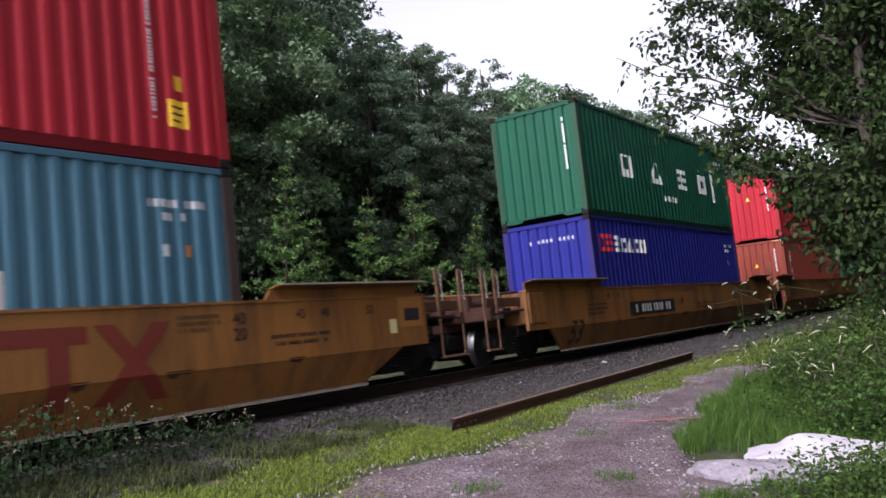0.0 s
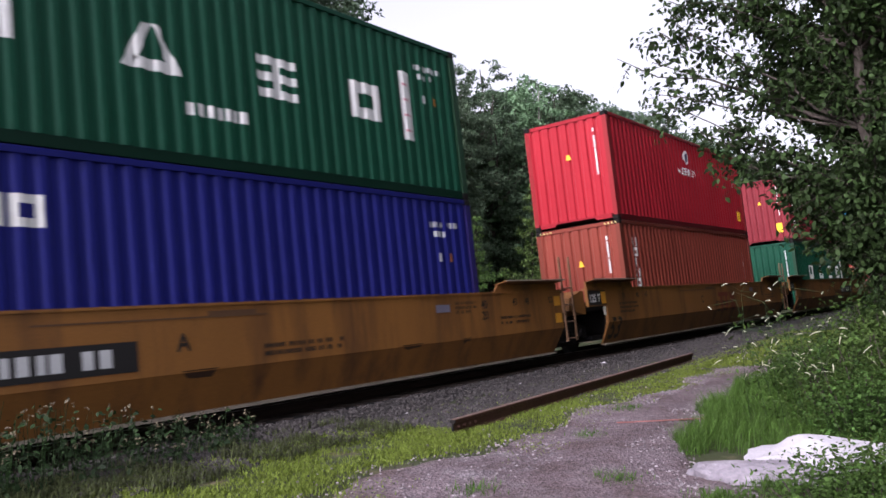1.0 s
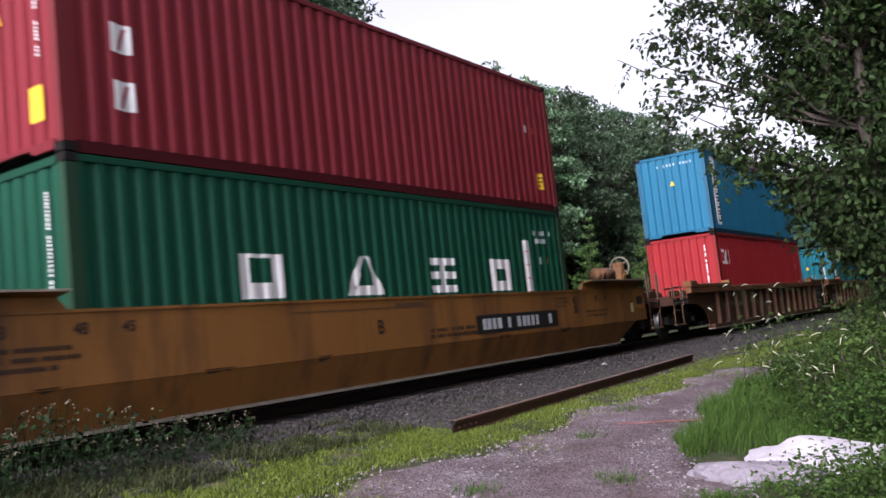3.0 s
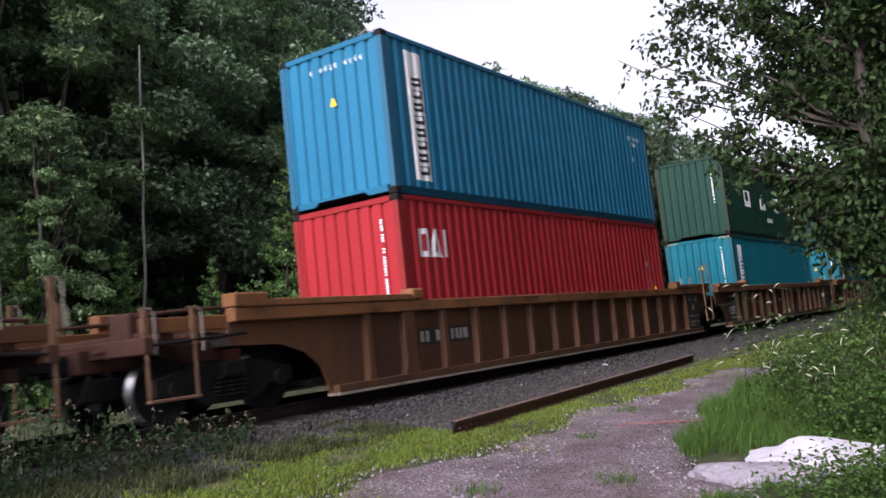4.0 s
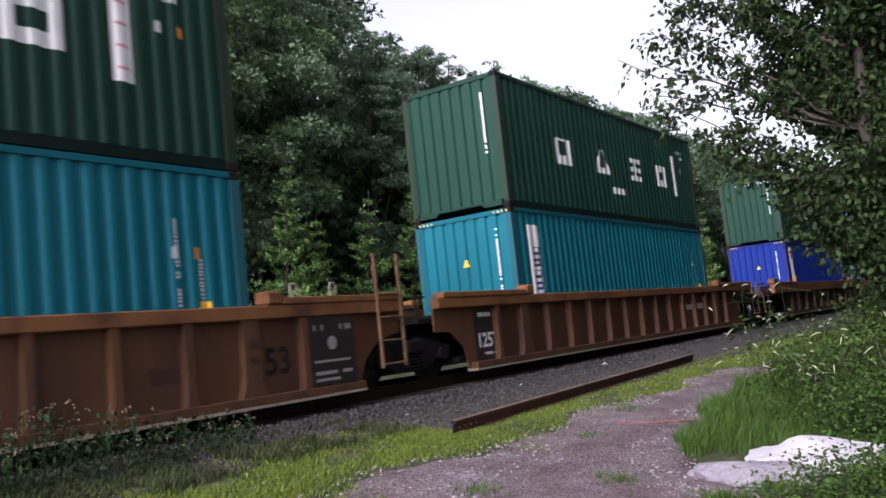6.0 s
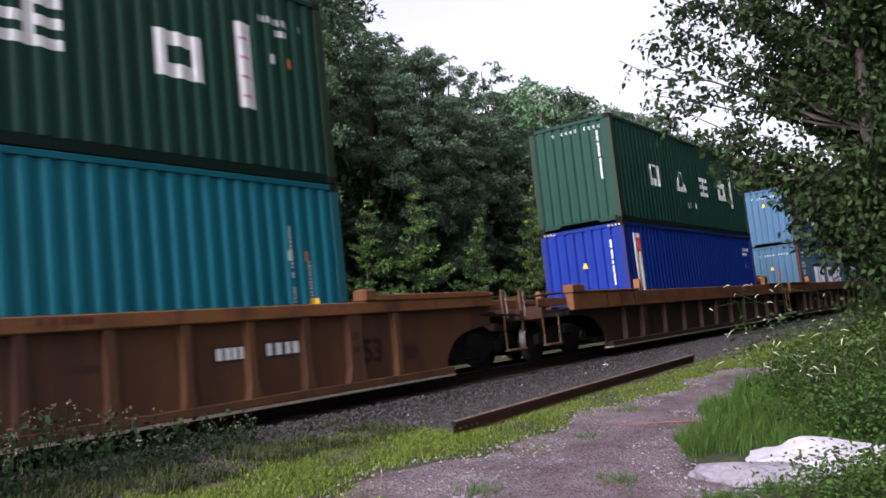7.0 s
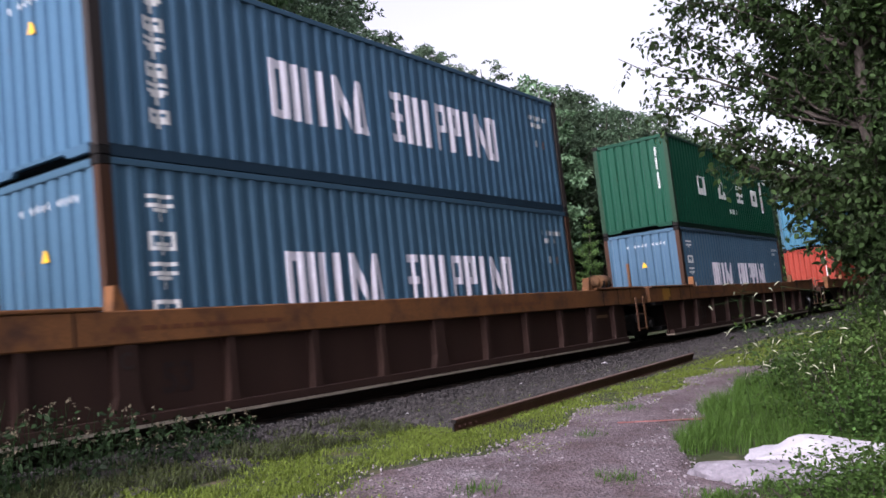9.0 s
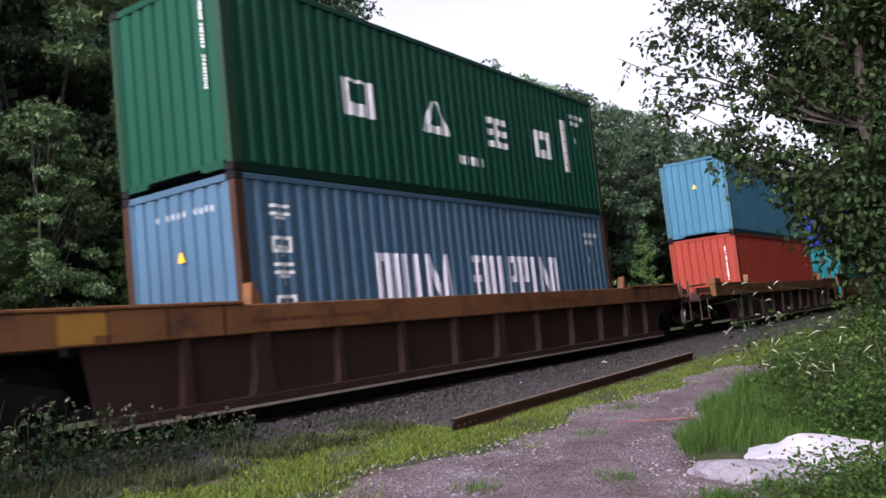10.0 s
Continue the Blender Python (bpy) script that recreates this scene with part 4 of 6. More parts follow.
def floor_parts(wag, le, re):
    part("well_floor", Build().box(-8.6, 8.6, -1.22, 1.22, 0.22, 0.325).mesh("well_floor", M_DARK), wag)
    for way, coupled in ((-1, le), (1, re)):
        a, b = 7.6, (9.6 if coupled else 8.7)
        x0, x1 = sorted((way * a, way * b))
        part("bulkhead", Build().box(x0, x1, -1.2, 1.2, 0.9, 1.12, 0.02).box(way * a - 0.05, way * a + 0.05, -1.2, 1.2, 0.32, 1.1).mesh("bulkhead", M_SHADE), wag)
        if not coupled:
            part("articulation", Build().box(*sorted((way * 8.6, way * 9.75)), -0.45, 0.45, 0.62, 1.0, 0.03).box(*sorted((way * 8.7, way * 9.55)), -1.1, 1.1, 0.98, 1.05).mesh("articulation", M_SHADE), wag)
            for y in (-0.9, 0.9):
                part("crossover_rail", Build().rod((way * 9.3, y, 1.05), (way * 9.3, y, 1.45), 0.018).rod((way * 9.0, y, 1.45), (way * 9.3, y, 1.45), 0.018).mesh("crossover_rail", M_SHADE), wag)


def yellow_wagon(le, re, letter, logo, geared):
    wag = empty("well_wagon", "ochre yellow well wagon with smooth sooty sides", "freight wagon", WAGON_GROUP)
    x0, x1 = (-10.2 if le else -9.15), (9.85 if re else 8.9)
    xs = x0 if le else -8.15          # an articulated end is cut away below its load panel
    for sgn in (-1, 1):
        # upright upper band and a lower band that leans inwards
        b = Build().prism([(sgn * 1.5, 0.6), (sgn * 1.5, 1.4), (sgn * 1.43, 1.4), (sgn * 1.43, 0.6)], xs, x1, "x")
        if not le:
            b.prism([(sgn * 1.5, 1.0), (sgn * 1.5, 1.4), (sgn * 1.43, 1.4), (sgn * 1.43, 1.0)], x0, xs, "x")
        b.box(x0, x1, min(sgn * 1.52, sgn * 1.36), max(sgn * 1.52, sgn * 1.36), 1.385, 1.42)
        lw = part("side_wall", b.mesh("side_wall", M_YEL), wag)
        xl0 = -9.3 if le else -8.15
        xl1 = 9.2 if re else 8.9
        lo0, lo1 = (-8.4 if le else -8.1), (8.4 if re else 8.75)
        v = [(xl0, sgn * 1.5, 0.62), (xl1, sgn * 1.5, 0.62), (lo1, sgn * 1.27, 0.12), (lo0, sgn * 1.27, 0.12)]
        v += [(a, c - sgn * 0.06, d) for a, c, d in v]
        fs = [(0, 1, 2, 3), (7, 6, 5, 4), (0, 4, 5, 1), (1, 5, 6, 2), (2, 6, 7, 3), (3, 7, 4, 0)]
        part("lower_panel", Build().add(v, fs).mesh("lower_panel", M_YEL), lw)
        part("bottom_flange", Build().box(lo0, lo1, min(sgn * 1.2, sgn * 1.33), max(sgn * 1.2, sgn * 1.33), 0.075, 0.118).mesh("bottom_flange", M_LIP), lw)
        for way, coupled in ((-1, le), (1, re)):
            a, b2 = (6.3, 10.1 if way < 0 else 9.7) if coupled else (6.3, 9.05 if way < 0 else 8.85)
            poly = [(way * a, 1.422), (way * (a + 0.12), 1.56), (way * b2, 1.56), (way * b2, 1.422)]
            part("guide_flare", Build().prism(poly, sgn * 1.40, sgn * 1.44).add(
                [(way * (a + 0.1), sgn * 1.40, 1.555), (way * b2, sgn * 1.40, 1.555), (way * b2, sgn * 1.66, 1.60), (way * (a + 0.1), sgn * 1.66, 1.60),
                 (way * (a + 0.1), sgn * 1.40, 1.575), (way * b2, sgn * 1.40, 1.575), (way * b2, sgn * 1.66, 1.62), (way * (a + 0.1), sgn * 1.66, 1.62)],
                [(0, 1, 2, 3), (7, 6, 5, 4), (0, 4, 5, 1), (1, 5, 6, 2), (2, 6, 7, 3), (3, 7, 4, 0)]).mesh("guide_flare", M_YEL), lw)
            part("flare_edge", Build().box(*sorted((way * (a + 0.1), way * b2)), min(sgn * 1.655, sgn * 1.67), max(sgn * 1.655, sgn * 1.67), 1.598, 1.624).mesh("flare_edge", M_LIP), lw, "worn pale edge")
    floor_parts(wag, le, re)
    y = -1.506
    rng = random.Random(letter + logo)
    ink = (0.02, 0.014, 0.01)

    def lean_text(word, size, x, z, color):
        me = text_mesh(word, size, M_MARK)
        for v in me.vertices:
            zz = z + v.co.y
            v.co = (x + v.co.x, -1.506 - 0.46 * (min(zz, 0.62) - 0.62), zz)
        part("writing", me, wag, "black number", color)
    lean_text("53", 0.7, -8.3 if le else -8.0, 0.22, ink)
    for x, w in ((-7.2, "53"), (-6.3, "48"), (-5.7, "45")):
        put_text(w, 0.18, wag, x, 1.15, y, ink)
    for x, w in ((7.3, "48"), (6.8, "45"), (8.3, "53")):
        put_text(w, 0.18, wag, x, 1.15, y, ink)
    put_text("40", 0.22, wag, 5.65, 1.12, y, ink)
    put_text("20", 0.22, wag, 5.65, 0.92, y, ink)
    put_text(letter, 0.3, wag, -1.2, 0.86, y, ink)
    flat_marks(bars(-7.4, 1.0, 1.1, 0.05, rng) + bars(-7.4, 0.9, 1.2, 0.05, rng) + bars(-7.4, 0.8, 0.9, 0.05, rng), wag, y, ink, "small_lettering", "small black bars")
    flat_marks(bars(0.2, 0.8, 1.6, 0.06, rng) + bars(0.2, 0.7, 1.5, 0.06, rng) + bars(6.3, 0.9, 1.2, 0.05, rng) + bars(6.3, 0.8, 1.1, 0.05, rng), wag, y, ink, "small_lettering", "small black bars")
    flat_marks([rect(-3.0, 1.24, 3.3, 0.02), rect(-0.7, 1.26, 0.8, 0.06)], wag, y, (0.08, 0.04, 0.02), "stripe", "thin dark stripe")
    if logo == "panel":
        px = -4.95 if letter == "A" else 1.65
        flat_marks([rect(px, 0.68, 3.2, 0.34)], wag, y, (0.012, 0.011, 0.011), "number_panel", "black number panel")
        flat_marks(bars(px + 0.2, 0.75, 2.8, 0.2, rng), wag, y - 0.004, PALE, "number_marking", "white bars on the panel")
    else:
        # a broad bar over two stems, and two crossed bars, in dull red
        red = (0.13, 0.022, 0.012)
        k, ox, oz = (1.45, 1.35, 0.33) if letter == "B" else (1.0, 0.0, 0.52)
        shapes = [rect(0.5, 0.48, 1.05, 0.13), rect(0.68, 0.0, 0.17, 0.48), rect(1.22, 0.0, 0.17, 0.48),
                  [(1.6, 0.0), (1.78, 0.0), (2.3, 0.61), (2.12, 0.61)], [(1.6, 0.61), (1.78, 0.61), (2.3, 0.0), (2.12, 0.0)]]
        for n, q in enumerate(shapes):
            bm = bmesh.new()
            bm.faces.new([bm.verts.new((ox + k * u, 0, oz + k * w)) for u, w in q])
            bmesh.ops.bisect_plane(bm, geom=bm.verts[:] + bm.edges[:] + bm.faces[:], plane_co=(0, 0, 0.62), plane_no=(0, 0, 1))
            for v in bm.verts:
                v.co.y = -1.506 - 0.46 * (min(v.co.z, 0.62) - 0.62) - 0.001 * n
            me = bpy.data.meshes.new("logo_shape")
            bm.to_mesh(me)
            bm.free()
            me.materials.append(M_MARK)
            part("logo_shape", me, wag, "dull red block shape", red)
    # rust runs and scuffs along the crease
    for n in range(5):
        u = rng.uniform(-7, 7)
        w = rng.uniform(0.25, 0.6)
        pts = [(u, 0.625)] + [(u + w * q, 0.625 - rng.uniform(0.03, 0.11)) for q in (0.15, 0.35, 0.6, 0.85)] + [(u + w, 0.625)]
        bb = Build().add([(a, -1.506 - 0.46 * (min(c, 0.62) - 0.62), c) for a, c in pts], [tuple(range(len(pts)))])
        part("scuff", bb.mesh("scuff", M_MARK), wag, "dark scuff on the crease", (0.035, 0.016, 0.009))
    if letter != "B":
        flat_marks([rect(4.2, 1.1, 0.42, 0.13)], wag, y, (0.14, 0.13, 0.17), "decal", "faded bluish sticker")
    flat_marks(bars(4.8, 1.22, 0.7, 0.05, rng) + bars(4.8, 1.14, 0.7, 0.05, rng) + bars(4.8, 1.06, 0.5, 0.05, rng), wag, y, (0.06, 0.03, 0.012), "small_lettering", "small dark bars")
    if not le:
        flat_marks([rect(-9.13, 1.03, 0.95, 0.33)], wag, y, (0.012, 0.011, 0.011), "load_panel", "black load panel")
        put_text("125 T", 0.25, wag, -9.1, 1.1, y - 0.004, WHITE)
        flat_marks([rect(-8.45, 1.05, 0.26, 0.28)], wag, y - 0.004, (0.55, 0.25, 0.02), "reflector", "orange reflector plate")
        flat_marks([rect(-8.4, 0.78, 0.15, 0.2)], wag, y, (0.5, 0.5, 0.42), "decal", "pale sticker")
        part("end_box", Build().prism([(-9.95, 0.95), (-9.15, 0.84), (-9.15, 1.36), (-9.3, 1.38), (-9.9, 1.22)], -1.4, -0.7).mesh("end_box", M_YEL), wag, "ochre end box")
    else:
        part("end_box", Build().box(-10.15, -9.45, -1.53, -0.9, 0.72, 1.38, 0.03).mesh("end_box", M_YEL), wag, "bulging ochre end box")
    if not re:
        for z in (0.72, 1.08):
            flat_marks([rect(8.55, z, 0.28, 0.2)], wag, y, (0.55, 0.25, 0.02), "reflector", "orange reflector plate")
        ladder(wag, 9.0, -1.5, 0.3, 2.12, 0.46)
    if re:
        if geared:
            air_tank(wag, 8.6, 9.6, -0.75, 1.84, M_TANK)
            handwheel(wag, 10.4, -0.7, 2.05, M_TANK)
            part("bracket", Build().prism([(9.6, 1.42), (10.3, 1.42), (10.3, 1.9), (10.1, 1.75)], -0.9, -0.84).mesh("bracket", M_YEL), wag, "sloping ochre bracket")
        flat_marks([rect(9.1, 0.9, 0.66, 0.5)], wag, y, (0.25, 0.11, 0.025), "end_panel", "orange end panel")
        flat_marks([rect(9.25, 1.0, 0.4, 0.2)], wag, y - 0.004, (0.02, 0.018, 0.02), "placard", "dark placard")
        flat_marks([rect(8.85, 0.82, 0.18, 0.22)], wag, y - 0.004, (0.5, 0.45, 0.2), "decal", "pale sticker")
    for way, coupled, x in ((-1, le, -10.2), (1, re, 9.85)):
        if coupled:
            end_gear(wag, x, way, M_RIB, (0.55, 1.25) if way > 0 else (1.0, 1.45), 1.8 if way > 0 and geared else 1.85, 1.85)
    return wag


def ribbed_wagon(le, re, kind, letter):
    """kind 'ribbed': slim top chord and many posts; 'deep': deep top chord and fewer posts."""
    deep = kind == "deep"
    wag = empty("well_wagon", "dark rusty brown well wagon with a deep top beam" if deep else "rusty ochre well wagon with many upright side posts", "freight wagon", WAGON_GROUP)
    mat, chord = (M_RED, M_CHORD) if deep else (M_RIB, M_CHORD)
    pts = side_outline(le, re, deep)
    x0, x1 = pts[0][0], pts[-1][0]
    for sgn in (-1, 1):
        yb = 1.40
        ya, yc = sorted((sgn * (yb - 0.03), sgn * yb))
        sw = part("side_wall", Build().prism(pts, ya, yc).mesh("side_wall", mat), wag)
        zc = 0.99 if deep else 1.19
        y0, y1 = sorted((sgn * 1.36, sgn * 1.54))
        part("top_chord", Build().box(x0, x1, y0, y1, zc, 1.37, 0.015).mesh("top_chord", chord), sw, "rusty orange top beam")
        lo0, lo1 = (-8.35 if le else -8.45), (8.35 if re else 8.0)
        y0, y1 = sorted((sgn * 1.30, sgn * 1.53))
        part("bottom_chord", Build().box(lo0, lo1, y0, y1, 0.09, 0.20, 0.01).mesh("bottom_chord", mat), sw)
        part("bottom_lip", Build().box(lo0, lo1, y0, y1, 0.05, 0.088).mesh("bottom_lip", M_LIP), sw, "worn pale lower lip")
        for i in range(-5, 6) if deep else range(-7, 8):
            x = i * 1.53 if deep else i * 1.03 - 0.33
            if not deep and letter == "C":
                # the middle wagon has three close posts at its centre
                x = -0.25 + (0.71 * i if abs(i) < 2 else math.copysign(abs(i) * 1.0 + 0.05, i))
            wide = 0.14 if (deep and i % 4 == 0) or (not deep and abs(i) == 6) else 0.06
            if deep and abs(i) == 5:
                x = math.copysign(7.35, i)
            y0, y1 = sorted((sgn * 1.40, sgn * 1.52))
            part("side_post", Build().prism([(x - wide * 1.5, 0.2), (x + wide * 1.5, 0.2), (x + wide, 0.42), (x + wide, zc), (x - wide, zc), (x - wide, 0.42)], y0, y1).mesh("side_post", mat), sw)
        for way, coupled in ((-1, le), (1, re)):
            end = (10.2 if way < 0 else 9.85) if coupled else (-x0 if way < 0 else x1)
            a, b2 = sorted((way * 6.4, way * (end - 0.15)))
            y0, y1 = sorted((sgn * 1.30, sgn * 1.56))
            g = Build().box(a, b2, y0, y1, 1.372, 1.42 if deep else 1.47, 0.012)
            if deep:
                g.prism([(way * 6.05, 1.37), (way * 6.25, 1.37), (way * 6.22, 1.66), (way * 6.16, 1.66)], y0 + 0.05, y1 - 0.05)
            else:
                g.box(*sorted((way * 6.1, way * 6.4)), y0, y1, 1.372, 1.56, 0.03)
            part("guide_flare", g.mesh("guide_flare", chord), sw)
            if coupled:
                g = Build().box(*sorted((way * (end - 0.6), way * end)), y0, y1, 1.375, 1.56 if way < 0 else 1.44, 0.02)
                part("corner_block", g.mesh("corner_block", chord), sw)
        if deep:
            for way in (-1, 1):
                for u in (6.75, 7.6, 8.4):
                    y0, y1 = sorted((sgn * 1.53, sgn * 1.545))
                    part("joint", Build().box(way * u - 0.012, way * u + 0.012, y0, y1, 1.0, 1.38).mesh("joint", M_DARK), sw, "dark joint between plates")
    floor_parts(wag, le, re)
    ink = (0.018, 0.012, 0.01)
    rng = random.Random(kind + letter)
    y = -1.404
    if deep:
        flat_marks(bars(-6.3, 1.13, 2.6, 0.06, rng) + bars(1.5, 1.13, 2.2, 0.06, rng), wag, -1.544, (0.09, 0.03, 0.015), "small_lettering", "faint dark bars")
        put_text(letter, 0.26, wag, -6.22, 0.72, -1.524, ink)
        put_text("53", 0.5, wag, -5.6, 0.4, y, (0.016, 0.008, 0.007))
    else:
        put_text("53", 0.5, wag, 6.1, 0.46, y, (0.010, 0.006, 0.006))
        flat_marks([rect(7.16, 0.42, 0.36, 0.24)] if re else [rect(4.3, 0.5, 0.5, 0.2)], wag, y, (0.04, 0.018, 0.012), "placard", "dark blurred placard")
        for n, w in enumerate(("20", "40")):
            put_text(w, 0.15, wag, 5.75, 0.82 - 0.2 * n, -1.524, ink)
        flat_marks([rect(1.2, 0.74, 0.55, 0.08)], wag, y, (0.04, 0.018, 0.012), "placard", "dark blurred placard")
        flat_marks(bars(0.82, 1.26, 0.75, 0.08, rng) + bars(-3.0, 1.26, 0.9, 0.08, rng), wag, -1.544, (0.06, 0.02, 0.012), "small_lettering", "faint dark bars")
        flat_marks([rect(-8.25, 0.2, 1.0, 0.95)] if not le else [rect(-6.15, 0.62, 0.66, 0.28), rect(-5.28, 0.62, 0.8, 0.28)], wag, y, (0.02, 0.016, 0.015), "load_panel", "black load panel")
        if not le:
            put_text("125T", 0.36, wag, -8.2, 0.45, y - 0.004, WHITE)
            flat_marks(bars(-8.1, 1.0, 0.7, 0.08, rng) + bars(-8.0, 0.3, 0.6, 0.05, rng), wag, y - 0.004, WHITE, "small_lettering", "small white bars")
        else:
            flat_marks(bars(-6.1, 0.67, 0.58, 0.18, rng) + bars(-5.2, 0.67, 0.66, 0.18, rng), wag, y - 0.004, (0.26, 0.24, 0.21), "number_marking", "white number bars")
        if re:
            flat_marks([rect(3.2, 0.68, 0.76, 0.22), rect(4.1, 0.68, 0.82, 0.24)], wag, y, (0.03, 0.018, 0.015), "number_panel", "dark number panel")
            flat_marks(bars(3.28, 0.72, 0.6, 0.15, rng) + bars(4.14, 0.72, 0.55, 0.16, rng), wag, y - 0.004, WHITE, "number_marking", "white number bars")
        else:
            flat_marks([rect(6.85, 0.21, 0.95, 0.97)], wag, -1.528, (0.014, 0.011, 0.010), "load_panel", "black load panel")
            dim = (0.2, 0.185, 0.17)
            flat_marks(bars(6.95, 0.98, 0.2, 0.08, rng) + bars(7.5, 0.98, 0.24, 0.08, rng) + [rect(6.93, 0.53, 0.75, 0.035), rect(6.93, 0.36, 0.45, 0.05), rect(7.5, 0.36, 0.2, 0.05), rect(6.93, 0.27, 0.5, 0.04)], wag, -1.532, dim, "small_lettering", "worn white bars")
            c = [(7.32 + 0.1 * math.cos(a * math.pi / 6), 0.8 + 0.1 * math.sin(a * math.pi / 6)) for a in range(12)]
            flat_marks([c], wag, -1.532, dim, "round_decal", "worn round decal")
        for i in (-2, 3):
            flat_marks(bars(i * 1.05 + 0.15, 0.62, 0.75, 0.06, rng) + bars(i * 1.05 + 0.15, 0.5, 0.75, 0.06, rng), wag, y, (0.06, 0.03, 0.02), "small_lettering", "faint dark bars")
    if not deep and letter == "C":
        arc = [(-2.15 + 0.95 * q, -1.47, 1.15 - 1.7 * q * (1 - q)) for q in (0, 0.15, 0.3, 0.45, 0.6, 0.75, 0.9, 1.0)]
        cable = part("cable", Build().tube(arc, [0.014] * len(arc)).mesh("cable", M_DARK), wag, "hanging dark cable")
        part("tag", Build().box(-1.73, -1.55, -1.50, -1.485, 0.73, 0.775, 0.004).mesh("tag", M_WHITE), cable, "pale tag on the cable")
    if deep and letter == "B":
        flat_marks([rect(-9.0, 1.02, 0.42, 0.32), rect(-8.58, 1.1, 0.2, 0.24)], wag, -1.544, (0.30, 0.15, 0.02), "paint_patch", "fresh yellow paint patch")
    if not re:
        if deep:
            air_tank(wag, 7.9, 8.7, -0.8, 1.62, M_TANK)
            ladder(wag, 8.55, -1.6, 0.3, 1.15, 0.5, M_RIB)
            flat_marks([rect(6.55, 0.72, 0.62, 0.07)], wag, y, (0.16, 0.09, 0.045), "stripe", "pale scraped stripe")
            part("grab_post", Build().box(8.6, 8.66, -1.5, -1.44, 1.37, 2.0).mesh("grab_post", chord), wag)
        else:
            ladder(wag, 8.4, -1.56, 0.33, 2.1, 0.58)
            for u in (6.6, 7.4):
                part("grab_handle", Build().tube([(u, -1.5, 1.37), (u, -1.5, 1.62), (u + 0.03, -1.5, 1.66), (u + 0.1, -1.5, 1.66), (u + 0.13, -1.5, 1.62), (u + 0.13, -1.5, 1.5)], [0.013] * 6).mesh("grab_handle", M_LOOP), wag, "pale bent grab handle")
    for way, coupled, x in ((-1, le, -10.2), (1, re, 9.85)):
        if coupled:
            end_gear(wag, x, way, chord, (0.55, 1.25), (1.5 if way > 0 else (1.0 if deep else 1.42)), 1.75)
    return wag


def centre(k):
    return S[k] + CL / 2


def build_wagons():
    plan = [("z", "y", False, True, "B", "logo"), ("a", "y", True, False, "A", "panel"), ("b", "y", False, False, "C", "logo"), ("c", "y", False, True, "B", "panel"),
            ("d", "r", True, False, "A", ""), ("e", "r", False, False, "C", ""), ("f", "r", False, True, "B", ""),
            ("g", "d", True, False, "A", ""), ("h", "d", False, False, "C", ""), ("i", "d", False, True, "B", ""),
            ("j", "d", True, False, "A", ""), ("k", "y", False, False, "C", "logo"), ("l", "y", False, True, "B", "panel")]
    for k, kind, le, re, letter, logo in plan:
        w = yellow_wagon(le, re, letter, logo, k == "c") if kind == "y" else ribbed_wagon(le, re, "ribbed" if kind == "r" else "deep", letter)
        rolling(w, centre(k), 0.0)
    return plan


PLAN = build_wagons()

# ---------- bogies ----------
WHEELS = []
R_WHEEL = 0.42


def build_bogie():
    bog = empty("bogie", "dark cast-steel freight bogie with polished wheel rims", "bogie", "bogies of the train")
    for sgn in (-1, 1):
        y0, y1 = sorted((sgn * 0.95, sgn * 1.07))
        poly = [(-1.15, 0.36), (-1.15, 0.56), (-0.95, 0.6), (-0.45, 0.72), (0.45, 0.72), (0.95, 0.6), (1.15, 0.56), (1.15, 0.36), (0.72, 0.36), (0.42, 0.18), (-0.42, 0.18), (-0.72, 0.36)]
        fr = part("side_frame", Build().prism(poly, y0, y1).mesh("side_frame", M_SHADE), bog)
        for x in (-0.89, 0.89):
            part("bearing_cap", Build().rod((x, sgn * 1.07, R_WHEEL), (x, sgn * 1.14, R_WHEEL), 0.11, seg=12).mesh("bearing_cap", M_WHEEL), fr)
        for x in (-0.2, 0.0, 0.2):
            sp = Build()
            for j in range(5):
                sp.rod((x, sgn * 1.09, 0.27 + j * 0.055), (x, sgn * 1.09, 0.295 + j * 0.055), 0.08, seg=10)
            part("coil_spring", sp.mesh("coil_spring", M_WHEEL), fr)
    # block added between the wheels to read as shade and close the gap
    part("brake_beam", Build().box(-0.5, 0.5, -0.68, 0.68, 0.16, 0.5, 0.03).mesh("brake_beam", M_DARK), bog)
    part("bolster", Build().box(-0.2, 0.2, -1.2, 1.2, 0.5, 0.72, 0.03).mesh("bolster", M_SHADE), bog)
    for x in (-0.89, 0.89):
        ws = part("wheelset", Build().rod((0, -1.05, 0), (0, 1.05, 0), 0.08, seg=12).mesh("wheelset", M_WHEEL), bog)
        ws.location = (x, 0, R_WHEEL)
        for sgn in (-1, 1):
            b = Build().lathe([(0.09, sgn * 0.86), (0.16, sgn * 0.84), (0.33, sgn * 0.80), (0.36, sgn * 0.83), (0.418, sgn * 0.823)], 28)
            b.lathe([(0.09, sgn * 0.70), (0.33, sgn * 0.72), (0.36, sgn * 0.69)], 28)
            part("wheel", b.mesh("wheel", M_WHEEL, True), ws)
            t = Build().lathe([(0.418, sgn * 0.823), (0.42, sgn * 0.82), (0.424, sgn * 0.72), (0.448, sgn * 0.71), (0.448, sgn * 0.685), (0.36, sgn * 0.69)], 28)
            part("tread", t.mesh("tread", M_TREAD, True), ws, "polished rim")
    return bog


